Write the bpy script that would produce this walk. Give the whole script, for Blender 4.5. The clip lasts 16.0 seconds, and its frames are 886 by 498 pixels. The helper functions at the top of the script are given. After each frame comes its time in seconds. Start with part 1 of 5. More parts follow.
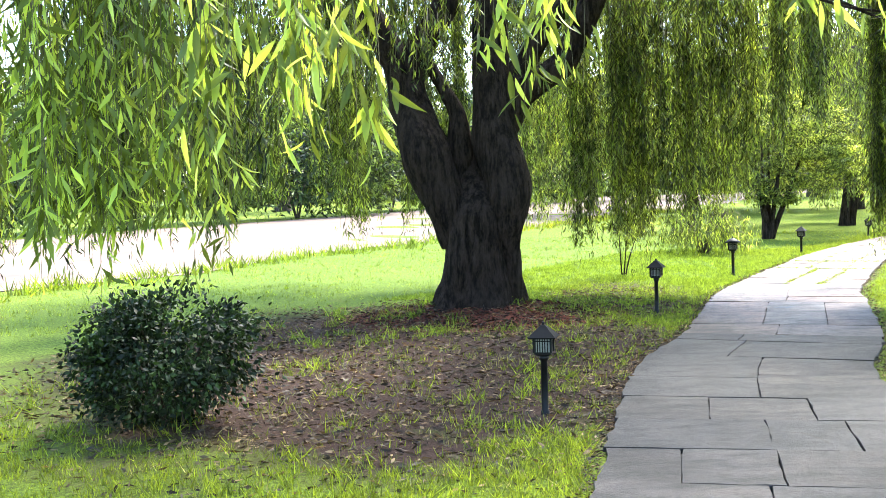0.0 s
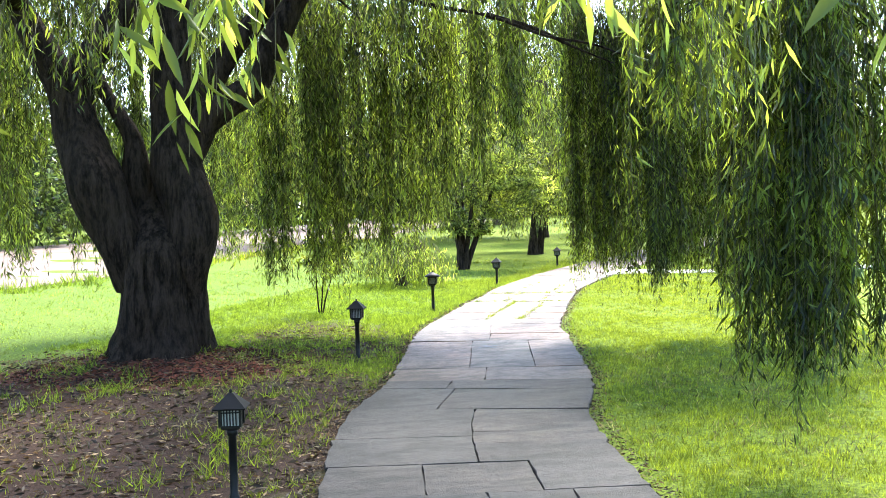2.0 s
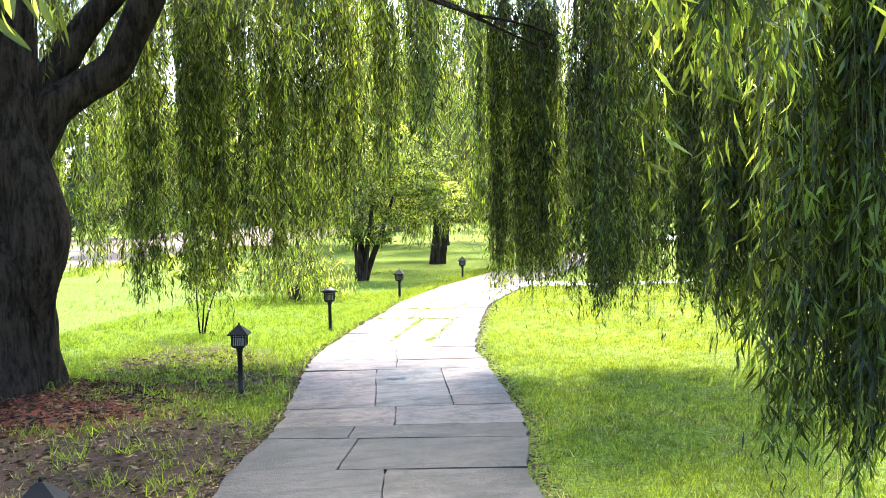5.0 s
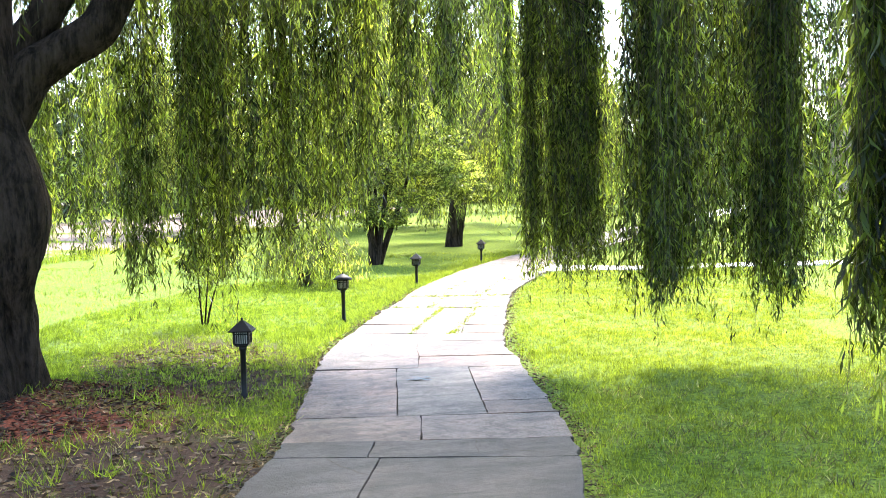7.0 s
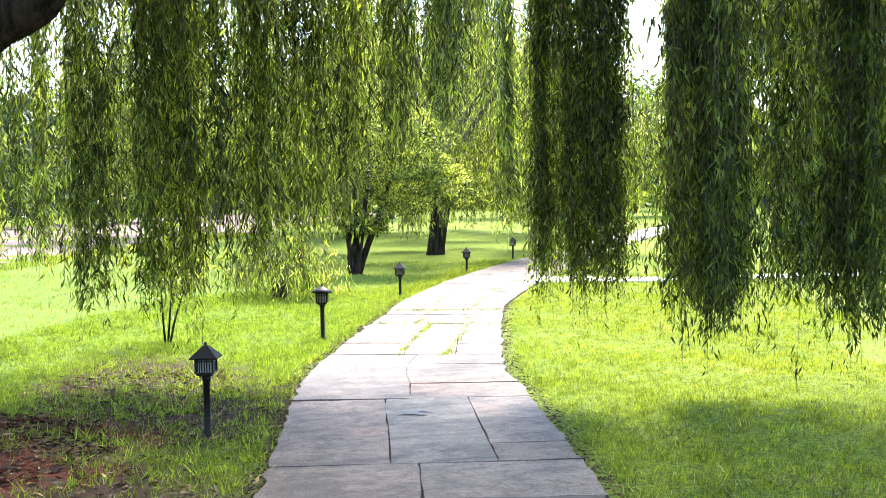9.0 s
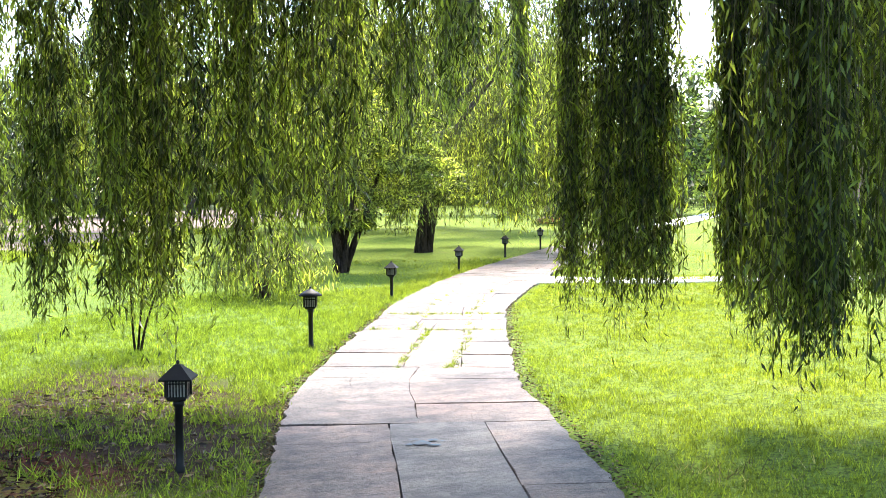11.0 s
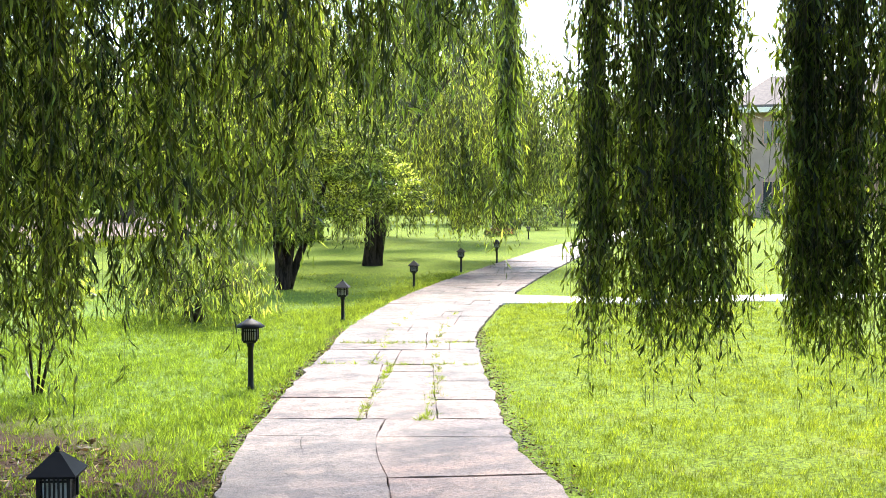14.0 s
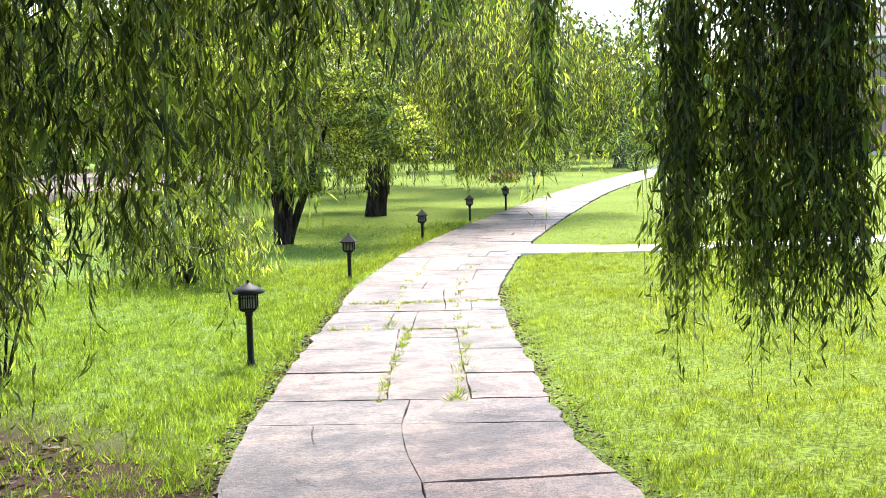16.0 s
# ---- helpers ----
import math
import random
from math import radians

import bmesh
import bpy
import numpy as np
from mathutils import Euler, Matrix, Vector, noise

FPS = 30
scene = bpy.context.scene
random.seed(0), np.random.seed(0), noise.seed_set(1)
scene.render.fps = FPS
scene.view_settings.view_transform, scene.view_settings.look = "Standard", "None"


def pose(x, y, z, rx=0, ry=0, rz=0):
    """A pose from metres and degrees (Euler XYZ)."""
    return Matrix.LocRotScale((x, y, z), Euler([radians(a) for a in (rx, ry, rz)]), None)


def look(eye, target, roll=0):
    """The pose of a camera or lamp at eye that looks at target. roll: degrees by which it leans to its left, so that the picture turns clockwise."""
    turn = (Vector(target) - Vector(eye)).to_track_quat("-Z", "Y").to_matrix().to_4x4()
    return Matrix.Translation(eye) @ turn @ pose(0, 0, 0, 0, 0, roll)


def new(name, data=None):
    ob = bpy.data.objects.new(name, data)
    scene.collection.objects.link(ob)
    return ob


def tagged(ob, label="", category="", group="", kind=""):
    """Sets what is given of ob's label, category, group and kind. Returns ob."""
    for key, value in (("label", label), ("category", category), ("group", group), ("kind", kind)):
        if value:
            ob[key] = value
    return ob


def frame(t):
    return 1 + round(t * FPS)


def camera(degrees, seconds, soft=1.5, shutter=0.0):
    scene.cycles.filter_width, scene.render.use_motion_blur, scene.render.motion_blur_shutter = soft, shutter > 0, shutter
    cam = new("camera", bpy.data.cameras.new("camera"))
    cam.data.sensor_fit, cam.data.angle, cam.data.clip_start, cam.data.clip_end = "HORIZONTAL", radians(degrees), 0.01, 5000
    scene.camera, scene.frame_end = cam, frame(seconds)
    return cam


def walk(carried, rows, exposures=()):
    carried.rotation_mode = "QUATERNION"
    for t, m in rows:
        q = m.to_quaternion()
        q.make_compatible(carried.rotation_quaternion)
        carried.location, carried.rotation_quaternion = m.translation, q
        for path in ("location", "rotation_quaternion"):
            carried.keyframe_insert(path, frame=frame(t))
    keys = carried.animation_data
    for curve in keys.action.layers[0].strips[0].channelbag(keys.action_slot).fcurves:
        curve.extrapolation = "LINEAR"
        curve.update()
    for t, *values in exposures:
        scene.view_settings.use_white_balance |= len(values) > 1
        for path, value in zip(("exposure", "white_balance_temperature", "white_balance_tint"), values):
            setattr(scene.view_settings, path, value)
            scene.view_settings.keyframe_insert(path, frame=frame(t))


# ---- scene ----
cam = camera(42.8, 16.0, soft=0.75)
EXPO = [(0, 2.8, 6400, 9), (0.7, 2.6, 6400, 9), (1.5, 2.65, 6400, 9), (3, 2.85, 6450, 10), (6, 2.98, 6600, 11.5), (9, 2.8, 6600, 11.5), (12.5, 2.5, 6600, 11.5), (16, 2.35, 6500, 11)]
PATH = [
    (0, (0.378, -0.339, 1.578), (0.294, 1.656, 1.463), -1.7),
    (0.5, (0.384, -0.06, 1.615), (0.431, 1.937, 1.499), -1.8),
    (1, (0.464, 0.189, 1.641), (0.655, 2.177, 1.531), -1.8),
    (1.5, (0.492, 0.489, 1.635), (0.832, 2.458, 1.535), -1.7),
    (2, (0.477, 0.807, 1.647), (0.928, 2.753, 1.565), -1.7),
    (2.5, (0.576, 1.068, 1.642), (1.106, 2.995, 1.579), -1.8),
    (3, (0.673, 1.346, 1.652), (1.264, 3.256, 1.606), -1.9),
    (5.5, (0.968, 2.911, 1.648), (1.597, 4.808, 1.566), -1.3),
    (6, (1.085, 3.185, 1.668), (1.683, 5.092, 1.582), -1.4),
    (6.5, (1.093, 3.499, 1.649), (1.696, 5.403, 1.549), -1.4),
    (7, (1.096, 3.83, 1.639), (1.706, 5.732, 1.53), -1.4),
    (7.5, (1.2, 4.132, 1.655), (1.794, 6.039, 1.539), -1.4),
    (8, (1.267, 4.42, 1.64), (1.872, 6.322, 1.519), -1.2),
    (8.5, (1.281, 4.809, 1.633), (1.925, 6.7, 1.526), -0.9),
    (9, (1.34, 5.163, 1.62), (1.993, 7.052, 1.521), -0.9),
    (11.5, (1.551, 6.751, 1.577), (2.253, 8.621, 1.47), -0.3),
    (12, (1.6, 7.086, 1.569), (2.317, 8.95, 1.463), -0.1),
    (12.5, (1.736, 7.409, 1.585), (2.471, 9.267, 1.499), -0.0),
    (13, (1.777, 7.7, 1.58), (2.534, 9.55, 1.506), 0.0),
    (13.5, (1.833, 8.011, 1.597), (2.61, 9.852, 1.526), 0.1),
    (14, (1.966, 8.296, 1.601), (2.752, 10.133, 1.51), -0.1),
    (14.5, (2.016, 8.598, 1.569), (2.797, 10.435, 1.443), -0.6),
    (15, (2.033, 8.93, 1.581), (2.818, 10.763, 1.42), -1.1),
    (15.5, (2.16, 9.237, 1.58), (2.938, 11.071, 1.403), -1.5),
    (16, (2.283, 9.544, 1.559), (3.068, 11.374, 1.375), -1.4),
]
walk(cam, [(t, look(eye, target, roll)) for t, eye, target, roll in PATH], EXPO)

# ---------- world, sun ----------
SUN_AZ, SUN_EL = 34.0, 54.0          # degrees clockwise from +y, and above the horizon
world = bpy.data.worlds.new("world")
scene.world = world
world.use_nodes = True
wt = world.node_tree
sky = wt.nodes.new("ShaderNodeTexSky")
sky.sky_type = "NISHITA"
sky.sun_disc = False
sky.sun_elevation, sky.sun_rotation = radians(SUN_EL), radians(SUN_AZ)
sky.dust_density, sky.air_density, sky.ozone_density = 0.8, 1.0, 1.2
wt.links.new(sky.outputs[0], wt.nodes["Background"].inputs[0])
wt.nodes["Background"].inputs[1].default_value = 0.15

sun = new("sun", bpy.data.lights.new("sun", "SUN"))
sun.data.energy, sun.data.angle, sun.data.color = 2.8, radians(20.0), (1.0, 0.94, 0.84)
far_off = Vector((math.sin(radians(SUN_AZ)) * math.cos(radians(SUN_EL)),
                  math.cos(radians(SUN_AZ)) * math.cos(radians(SUN_EL)), math.sin(radians(SUN_EL)))) * 60
sun.matrix_world = look(far_off, (0, 0, 0))


# ---------- materials ----------
def material(name):
    m = bpy.data.materials.new(name)
    m.use_nodes = True
    nt = m.node_tree
    return m, nt, nt.nodes["Principled BSDF"], nt.nodes["Material Output"]


def node(nt, kind, **values):
    n = nt.nodes.new(kind)
    for key, v in values.items():
        n.inputs[key.replace("_", " ")].default_value = v
    return n


def ramp(nt, source, stops):
    r = nt.nodes.new("ShaderNodeValToRGB")
    while len(r.color_ramp.elements) < len(stops):
        r.color_ramp.elements.new(0.5)
    for e, (at, c) in zip(r.color_ramp.elements, stops):
        e.position, e.color = at, (*c, 1) if len(c) == 3 else (c[0], c[0], c[0], 1)
    nt.links.new(source, r.inputs[0])
    return r.outputs[0]


def mixed(nt, factor, a, b, blend="MIX"):
    n = nt.nodes.new("ShaderNodeMix")
    n.data_type, n.blend_type = "RGBA", blend
    for sock, v in ((n.inputs[0], factor), (n.inputs[6], a), (n.inputs[7], b)):
        if isinstance(v, bpy.types.NodeSocket):
            nt.links.new(v, sock)
        elif isinstance(v, (int, float)):
            sock.default_value = v
        else:
            sock.default_value = (*v, 1)
    return n.outputs[2]


def grain(nt, scale, detail=4.0, rough=0.55, stretch=None, kind="Object"):
    co = nt.nodes.new("ShaderNodeTexCoord").outputs[kind]
    if stretch:
        mp = nt.nodes.new("ShaderNodeMapping")
        mp.inputs["Scale"].default_value = stretch
        nt.links.new(co, mp.inputs[0])
        co = mp.outputs[0]
    n = node(nt, "ShaderNodeTexNoise", Scale=scale, Detail=detail, Roughness=rough)
    nt.links.new(co, n.inputs["Vector"])
    return n.outputs["Fac"]


def bumped(nt, bsdf, height, strength=0.4, distance=0.02):
    b = node(nt, "ShaderNodeBump", Strength=strength, Distance=distance)
    nt.links.new(height, b.inputs["Height"])
    nt.links.new(b.outputs[0], bsdf.inputs["Normal"])


def leaf_material(name, dark, light, glow, share=0.45, rough=0.42, patch=0.9, gloss=0.35, cool=False):
    """Leaves: a glossy top and light that comes through, with colour varying from leaf to leaf and from bough to bough,
    which also paints in shaded and sunlit leaves.
    """
    m, nt, p, out = material(name)
    isl = nt.nodes.new("ShaderNodeNewGeometry").outputs["Random Per Island"]
    # except on grass, very dark and bright tones imitate leaves in shade and sun
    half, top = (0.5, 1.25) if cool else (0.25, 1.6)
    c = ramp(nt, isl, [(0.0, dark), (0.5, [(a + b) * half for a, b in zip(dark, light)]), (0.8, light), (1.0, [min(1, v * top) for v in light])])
    # broad patches tint whole tufts as if lit or shaded
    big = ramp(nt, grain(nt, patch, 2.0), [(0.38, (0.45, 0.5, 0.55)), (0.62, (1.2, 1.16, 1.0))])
    if cool:
        big = ramp(nt, grain(nt, 6.5, 6.0, 0.72), [(0.4, (0.42, 0.46, 0.38)), (0.58, (1.2, 1.18, 1.05))])
        big = mixed(nt, cooler(nt), big, mixed(nt, 1.0, big, (0.8, 0.98, 1.2), "MULTIPLY"))
    c = mixed(nt, 1.0, c, big, "MULTIPLY")
    nt.links.new(c, p.inputs["Base Color"])
    p.inputs["Roughness"].default_value = rough
    p.inputs["Specular IOR Level"].default_value = gloss
    tr = nt.nodes.new("ShaderNodeBsdfTranslucent")
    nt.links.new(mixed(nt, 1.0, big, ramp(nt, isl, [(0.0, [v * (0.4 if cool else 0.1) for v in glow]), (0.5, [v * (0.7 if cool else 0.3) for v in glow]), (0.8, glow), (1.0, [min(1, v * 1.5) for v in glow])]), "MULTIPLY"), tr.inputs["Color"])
    mx = nt.nodes.new("ShaderNodeMixShader")
    mx.inputs[0].default_value = share
    nt.links.new(p.outputs[0], mx.inputs[1])
    nt.links.new(tr.outputs[0], mx.inputs[2])
    nt.links.new(mx.outputs[0], out.inputs["Surface"])
    return m


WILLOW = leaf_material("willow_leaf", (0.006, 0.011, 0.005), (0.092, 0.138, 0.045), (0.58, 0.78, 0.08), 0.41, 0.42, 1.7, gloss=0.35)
# brighter copy of the willow leaf, with sunlight put into its colour
WILLOW_SUNLIT = leaf_material("sunlit_willow_leaf", (0.12, 0.17, 0.03), (0.36, 0.46, 0.1), (0.72, 0.88, 0.11), 0.48)
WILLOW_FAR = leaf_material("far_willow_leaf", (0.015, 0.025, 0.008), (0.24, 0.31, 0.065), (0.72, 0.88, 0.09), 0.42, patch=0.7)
SHRUB_LEAF = leaf_material("shrub_leaf", (0.01, 0.022, 0.008), (0.032, 0.062, 0.018), (0.05, 0.1, 0.02), 0.22, 0.6, 4.0)
TREE_LEAF = leaf_material("tree_leaf", (0.02, 0.038, 0.012), (0.18, 0.26, 0.065), (0.4, 0.55, 0.09), 0.34, patch=0.6)
DARK_LEAF = leaf_material("conifer_leaf", (0.02, 0.045, 0.018), (0.05, 0.09, 0.03), (0.05, 0.1, 0.02), 0.2, patch=0.3)
DRY_LEAF = leaf_material("dry_leaf", (0.05, 0.03, 0.018), (0.22, 0.15, 0.08), (0.2, 0.12, 0.05), 0.2, 0.6, 3.0)
MULCH_CHIP = leaf_material("mulch_chip", (0.03, 0.011, 0.008), (0.13, 0.04, 0.024), (0.03, 0.01, 0.006), 0.05, 0.8, 3.0)
FLOWER = leaf_material("flower", (0.45, 0.16, 0.06), (0.6, 0.25, 0.12), (0.5, 0.2, 0.08), 0.3)


def bark_material(name, dark, light):
    m, nt, p, _ = material(name)
    ridges = grain(nt, 15.0, 6.0, 0.68, (1.0, 1.0, 0.2))
    fine = grain(nt, 40.0, 4.0, 0.6, (1.0, 1.0, 0.4))
    stain = grain(nt, 1.3, 3.0)
    c = ramp(nt, ridges, [(0.42, dark), (0.56, light), (0.68, [v * 1.5 for v in light])])
    c = mixed(nt, ramp(nt, stain, [(0.4, (0.0,)), (0.75, (0.6,))]), c, [v * 0.6 for v in light])
    c = mixed(nt, 0.35, c, ramp(nt, fine, [(0.3, dark), (0.7, light)]))
    nt.links.new(c, p.inputs["Base Color"])
    p.inputs["Roughness"].default_value = 0.9
    p.inputs["Specular IOR Level"].default_value = 0.08
    bumped(nt, p, mixed(nt, 0.3, ridges, fine), 1.0, 0.12)
    return m


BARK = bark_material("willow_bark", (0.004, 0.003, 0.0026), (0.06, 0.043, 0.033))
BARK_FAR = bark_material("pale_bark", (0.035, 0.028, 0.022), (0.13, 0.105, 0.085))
TWIG, nt, p, _ = material("twig")
nt.links.new(ramp(nt, grain(nt, 8.0), [(0.3, (0.06, 0.05, 0.02)), (0.7, (0.15, 0.14, 0.05))]), p.inputs["Base Color"])
p.inputs["Roughness"].default_value = 0.7

# lawn with bare earth and mulch round the willow
BED_AT, BED_R = (-0.6, 10.0), (3.3, 4.5)
BED2_AT, BED2_R = (2.15, 14.6), (1.4, 3.1)
GROUND, nt, p, _ = material("lawn_and_earth")


def near_spot(nt, centre, radii):
    """0 at the centre of an ellipse on the ground, 1 on its rim."""
    mp = nt.nodes.new("ShaderNodeMapping")
    mp.vector_type = "TEXTURE"
    mp.inputs["Location"].default_value = (*centre, 0)
    mp.inputs["Scale"].default_value = (*radii, 1)
    nt.links.new(nt.nodes.new("ShaderNodeTexCoord").outputs["Object"], mp.inputs[0])
    ln = nt.nodes.new("ShaderNodeVectorMath")
    ln.operation = "LENGTH"
    nt.links.new(mp.outputs[0], ln.inputs[0])
    return ln.outputs["Value"]


def summed(nt, a, b, op="ADD"):
    n = nt.nodes.new("ShaderNodeMath")
    n.operation = op
    for sock, v in zip(n.inputs, (a, b)):
        if isinstance(v, (int, float)):
            sock.default_value = v
        else:
            nt.links.new(v, sock)
    return n.outputs[0]


def cooler(nt):
    """How far the cool, bluish cast of shade is put into the grass beyond the willow."""
    return ramp(nt, summed(nt, near_spot(nt, (-0.5, 22.0), (8.5, 17.0)), 0.7, "MULTIPLY"), [(0.4, (0.75,)), (0.72, (0.0,))])


GRASS_BLADE = leaf_material("grass_blade", (0.1, 0.135, 0.02), (0.28, 0.325, 0.032), (0.5, 0.59, 0.04), 0.4, 0.55, 1.2, 0.25, cool=True)

STRAW = leaf_material("straw_grass", (0.16, 0.15, 0.05), (0.42, 0.38, 0.14), (0.42, 0.38, 0.12), 0.35, 0.6, 1.5)

blot, speck = grain(nt, 0.9, 5.0, 0.6), grain(nt, 30.0, 6.0, 0.7)
lawn = ramp(nt, grain(nt, 0.35, 4.0), [(0.3, (0.13, 0.185, 0.018)), (0.55, (0.18, 0.245, 0.025)), (0.75, (0.215, 0.262, 0.04))])
lawn = mixed(nt, cooler(nt), lawn, (0.14, 0.225, 0.034))
lawn = mixed(nt, ramp(nt, speck, [(0.42, (0.0,)), (0.6, (0.9,))]), lawn, (0.04, 0.058, 0.012))
lawn = mixed(nt, ramp(nt, blot, [(0.60, (0.0,)), (0.74, (0.45,))]), lawn, (0.17, 0.145, 0.055))
soil = ramp(nt, speck, [(0.3, (0.022, 0.014, 0.010)), (0.55, (0.05, 0.03, 0.022)), (0.72, (0.1, 0.064, 0.042))])
mulch = ramp(nt, grain(nt, 60.0, 5.0, 0.7), [(0.3, (0.03, 0.011, 0.007)), (0.7, (0.22, 0.065, 0.038))])
ring = summed(nt, near_spot(nt, (0.25, 12.9), (1.75, 1.5)), summed(nt, blot, 0.5, "MULTIPLY"))
soil = mixed(nt, ramp(nt, summed(nt, ring, 0.5, "MULTIPLY"), [(0.5, (1.0,)), (0.68, (0.0,))]), soil, mulch)
both = summed(nt, near_spot(nt, BED_AT, BED_R), summed(nt, near_spot(nt, BED2_AT, BED2_R), 0.12, "ADD"), "MINIMUM")
patchy = summed(nt, both, summed(nt, blot, 0.9, "MULTIPLY"))
bed = ramp(nt, summed(nt, patchy, 0.5, "MULTIPLY"), [(0.60, (1.0,)), (0.78, (0.0,))])
nt.links.new(mixed(nt, bed, lawn, soil), p.inputs["Base Color"])
p.inputs["Roughness"].default_value = 0.95
p.inputs["Specular IOR Level"].default_value = 0.1
bumped(nt, p, speck, 0.6, 0.03)

def stone_material(name, tones, worn=1.15, wet=0.42):
    """Flagstone: a tone of its own for each slab, weathering in clouds and fine pits."""
    m, nt, p, _ = material(name)
    rnd = nt.nodes.new("ShaderNodeObjectInfo").outputs["Random"]
    tone = ramp(nt, rnd, [(k / (len(tones) - 1), c) for k, c in enumerate(tones)])
    at = nt.nodes.new("ShaderNodeNewGeometry").outputs["Position"]
    clouds = []
    for scale, detail, rough in ((1.3, 7.0, 0.65), (55.0, 5.0, 0.7), (6.0, 6.0, 0.7)):
        n = node(nt, "ShaderNodeTexNoise", Scale=scale, Detail=detail, Roughness=rough)
        nt.links.new(at, n.inputs["Vector"])
        clouds.append(n.outputs["Fac"])
    wear, pits, stain = clouds
    c = mixed(nt, 1.0, tone, ramp(nt, wear, [(0.4, (0.45, 0.45, 0.47)), (0.5, (0.95, 0.95, 0.95)), (0.62, (worn, worn * 0.96, worn * 0.93))]), "MULTIPLY")
    c = mixed(nt, 1.0, c, ramp(nt, stain, [(0.42, (0.62, 0.62, 0.62)), (0.52, (1.05, 1.05, 1.05))]), "MULTIPLY")
    c = mixed(nt, 1.0, c, ramp(nt, pits, [(0.4, (0.55, 0.55, 0.55)), (0.56, (1.12, 1.12, 1.12))]), "MULTIPLY")
    mp = nt.nodes.new("ShaderNodeMapping")
    mp.inputs["Scale"].default_value = (0.8, 3.2, 1.0)
    nt.links.new(at, mp.inputs[0])
    damp = node(nt, "ShaderNodeTexNoise", Scale=1.9, Detail=6.0, Roughness=0.6)
    nt.links.new(mp.outputs[0], damp.inputs["Vector"])
    c = mixed(nt, 1.0, c, ramp(nt, damp.outputs["Fac"], [(0.41, (wet, wet * 1.03, wet * 1.06)), (0.48, (0.98, 0.97, 0.97)), (0.62, (1.15, 1.1, 1.06))]), "MULTIPLY")
    nt.links.new(c, p.inputs["Base Color"])
    p.inputs["Roughness"].default_value = 0.6
    p.inputs["Specular IOR Level"].default_value = 0.35
    bumped(nt, p, mixed(nt, 0.5, stain, pits), 0.7, 0.025)
    return m


# grey stone, darkened further to hold the willow's shade in its tones
SHADED_BLUESTONE = stone_material("shaded_bluestone", [(0.029, 0.027, 0.027), (0.053, 0.047, 0.045), (0.035, 0.035, 0.038), (0.061, 0.052, 0.047)])
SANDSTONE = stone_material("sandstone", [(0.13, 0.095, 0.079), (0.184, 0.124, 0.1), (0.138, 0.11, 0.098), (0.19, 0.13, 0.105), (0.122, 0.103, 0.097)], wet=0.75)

GREYSTONE = stone_material("rough_greystone", [(0.105, 0.093, 0.087), (0.12, 0.106, 0.1)])


def plain(name, colours, scale=6.0, rough=0.7, metal=0.0, bump=0.15, gloss=0.5):
    m, nt, p, _ = material(name)
    n = grain(nt, scale, 5.0, 0.6)
    nt.links.new(ramp(nt, n, [(0.3, colours[0]), (0.7, colours[1])]), p.inputs["Base Color"])
    p.inputs["Roughness"].default_value, p.inputs["Metallic"].default_value = rough, metal
    p.inputs["Specular IOR Level"].default_value = gloss
    bumped(nt, p, n, bump, 0.01)
    return m


JOINT = plain("joint_earth", ((0.02, 0.016, 0.012), (0.06, 0.05, 0.035)), 20.0, 0.95, bump=0.6)
CLAY = plain("clay_road", ((0.12, 0.078, 0.06), (0.21, 0.152, 0.124)), 0.5, 0.95, bump=0.4)
SIDE_STONE = plain("pale_concrete", ((0.42, 0.40, 0.36), (0.52, 0.50, 0.46)), 2.0, 0.8)
LAMP_BLACK = plain("black_powder_coat", ((0.004, 0.004, 0.005), (0.009, 0.009, 0.01)), 12.0, 0.45, gloss=0.25)
LAMP_ROOF = plain("weathered_black_roof", ((0.003, 0.003, 0.004), (0.007, 0.007, 0.008)), 9.0, 0.6, gloss=0.2)
PANE = plain("frosted_lamp_pane", ((0.42, 0.42, 0.40), (0.55, 0.55, 0.52)), 15.0, 0.35)
STUCCO = plain("taupe_stucco", ((0.3, 0.21, 0.16), (0.38, 0.27, 0.21)), 1.0, 0.9)
PINK_WALL = plain("pale_pink_render", ((0.55, 0.47, 0.45), (0.64, 0.56, 0.54)), 1.0, 0.85)
TERRACOTTA = plain("terracotta_paint", ((0.38, 0.20, 0.14), (0.46, 0.27, 0.2)), 3.0, 0.7)
ROOFING = plain("brown_roofing", ((0.10, 0.08, 0.07), (0.16, 0.13, 0.11)), 4.0, 0.9)
CREAM = plain("cream_paint", ((0.62, 0.56, 0.44), (0.7, 0.64, 0.52)), 3.0, 0.6)
DOOR_WOOD = plain("brown_door", ((0.09, 0.05, 0.035), (0.15, 0.085, 0.06)), 5.0, 0.5)
GREY_METAL = plain("grey_metal", ((0.15, 0.15, 0.16), (0.22, 0.22, 0.23)), 6.0, 0.5, 0.6)
GLASS, nt, p, _ = material("window_glass")
p.inputs["Base Color"].default_value = (0.03, 0.035, 0.04, 1)
p.inputs["Roughness"].default_value = 0.08


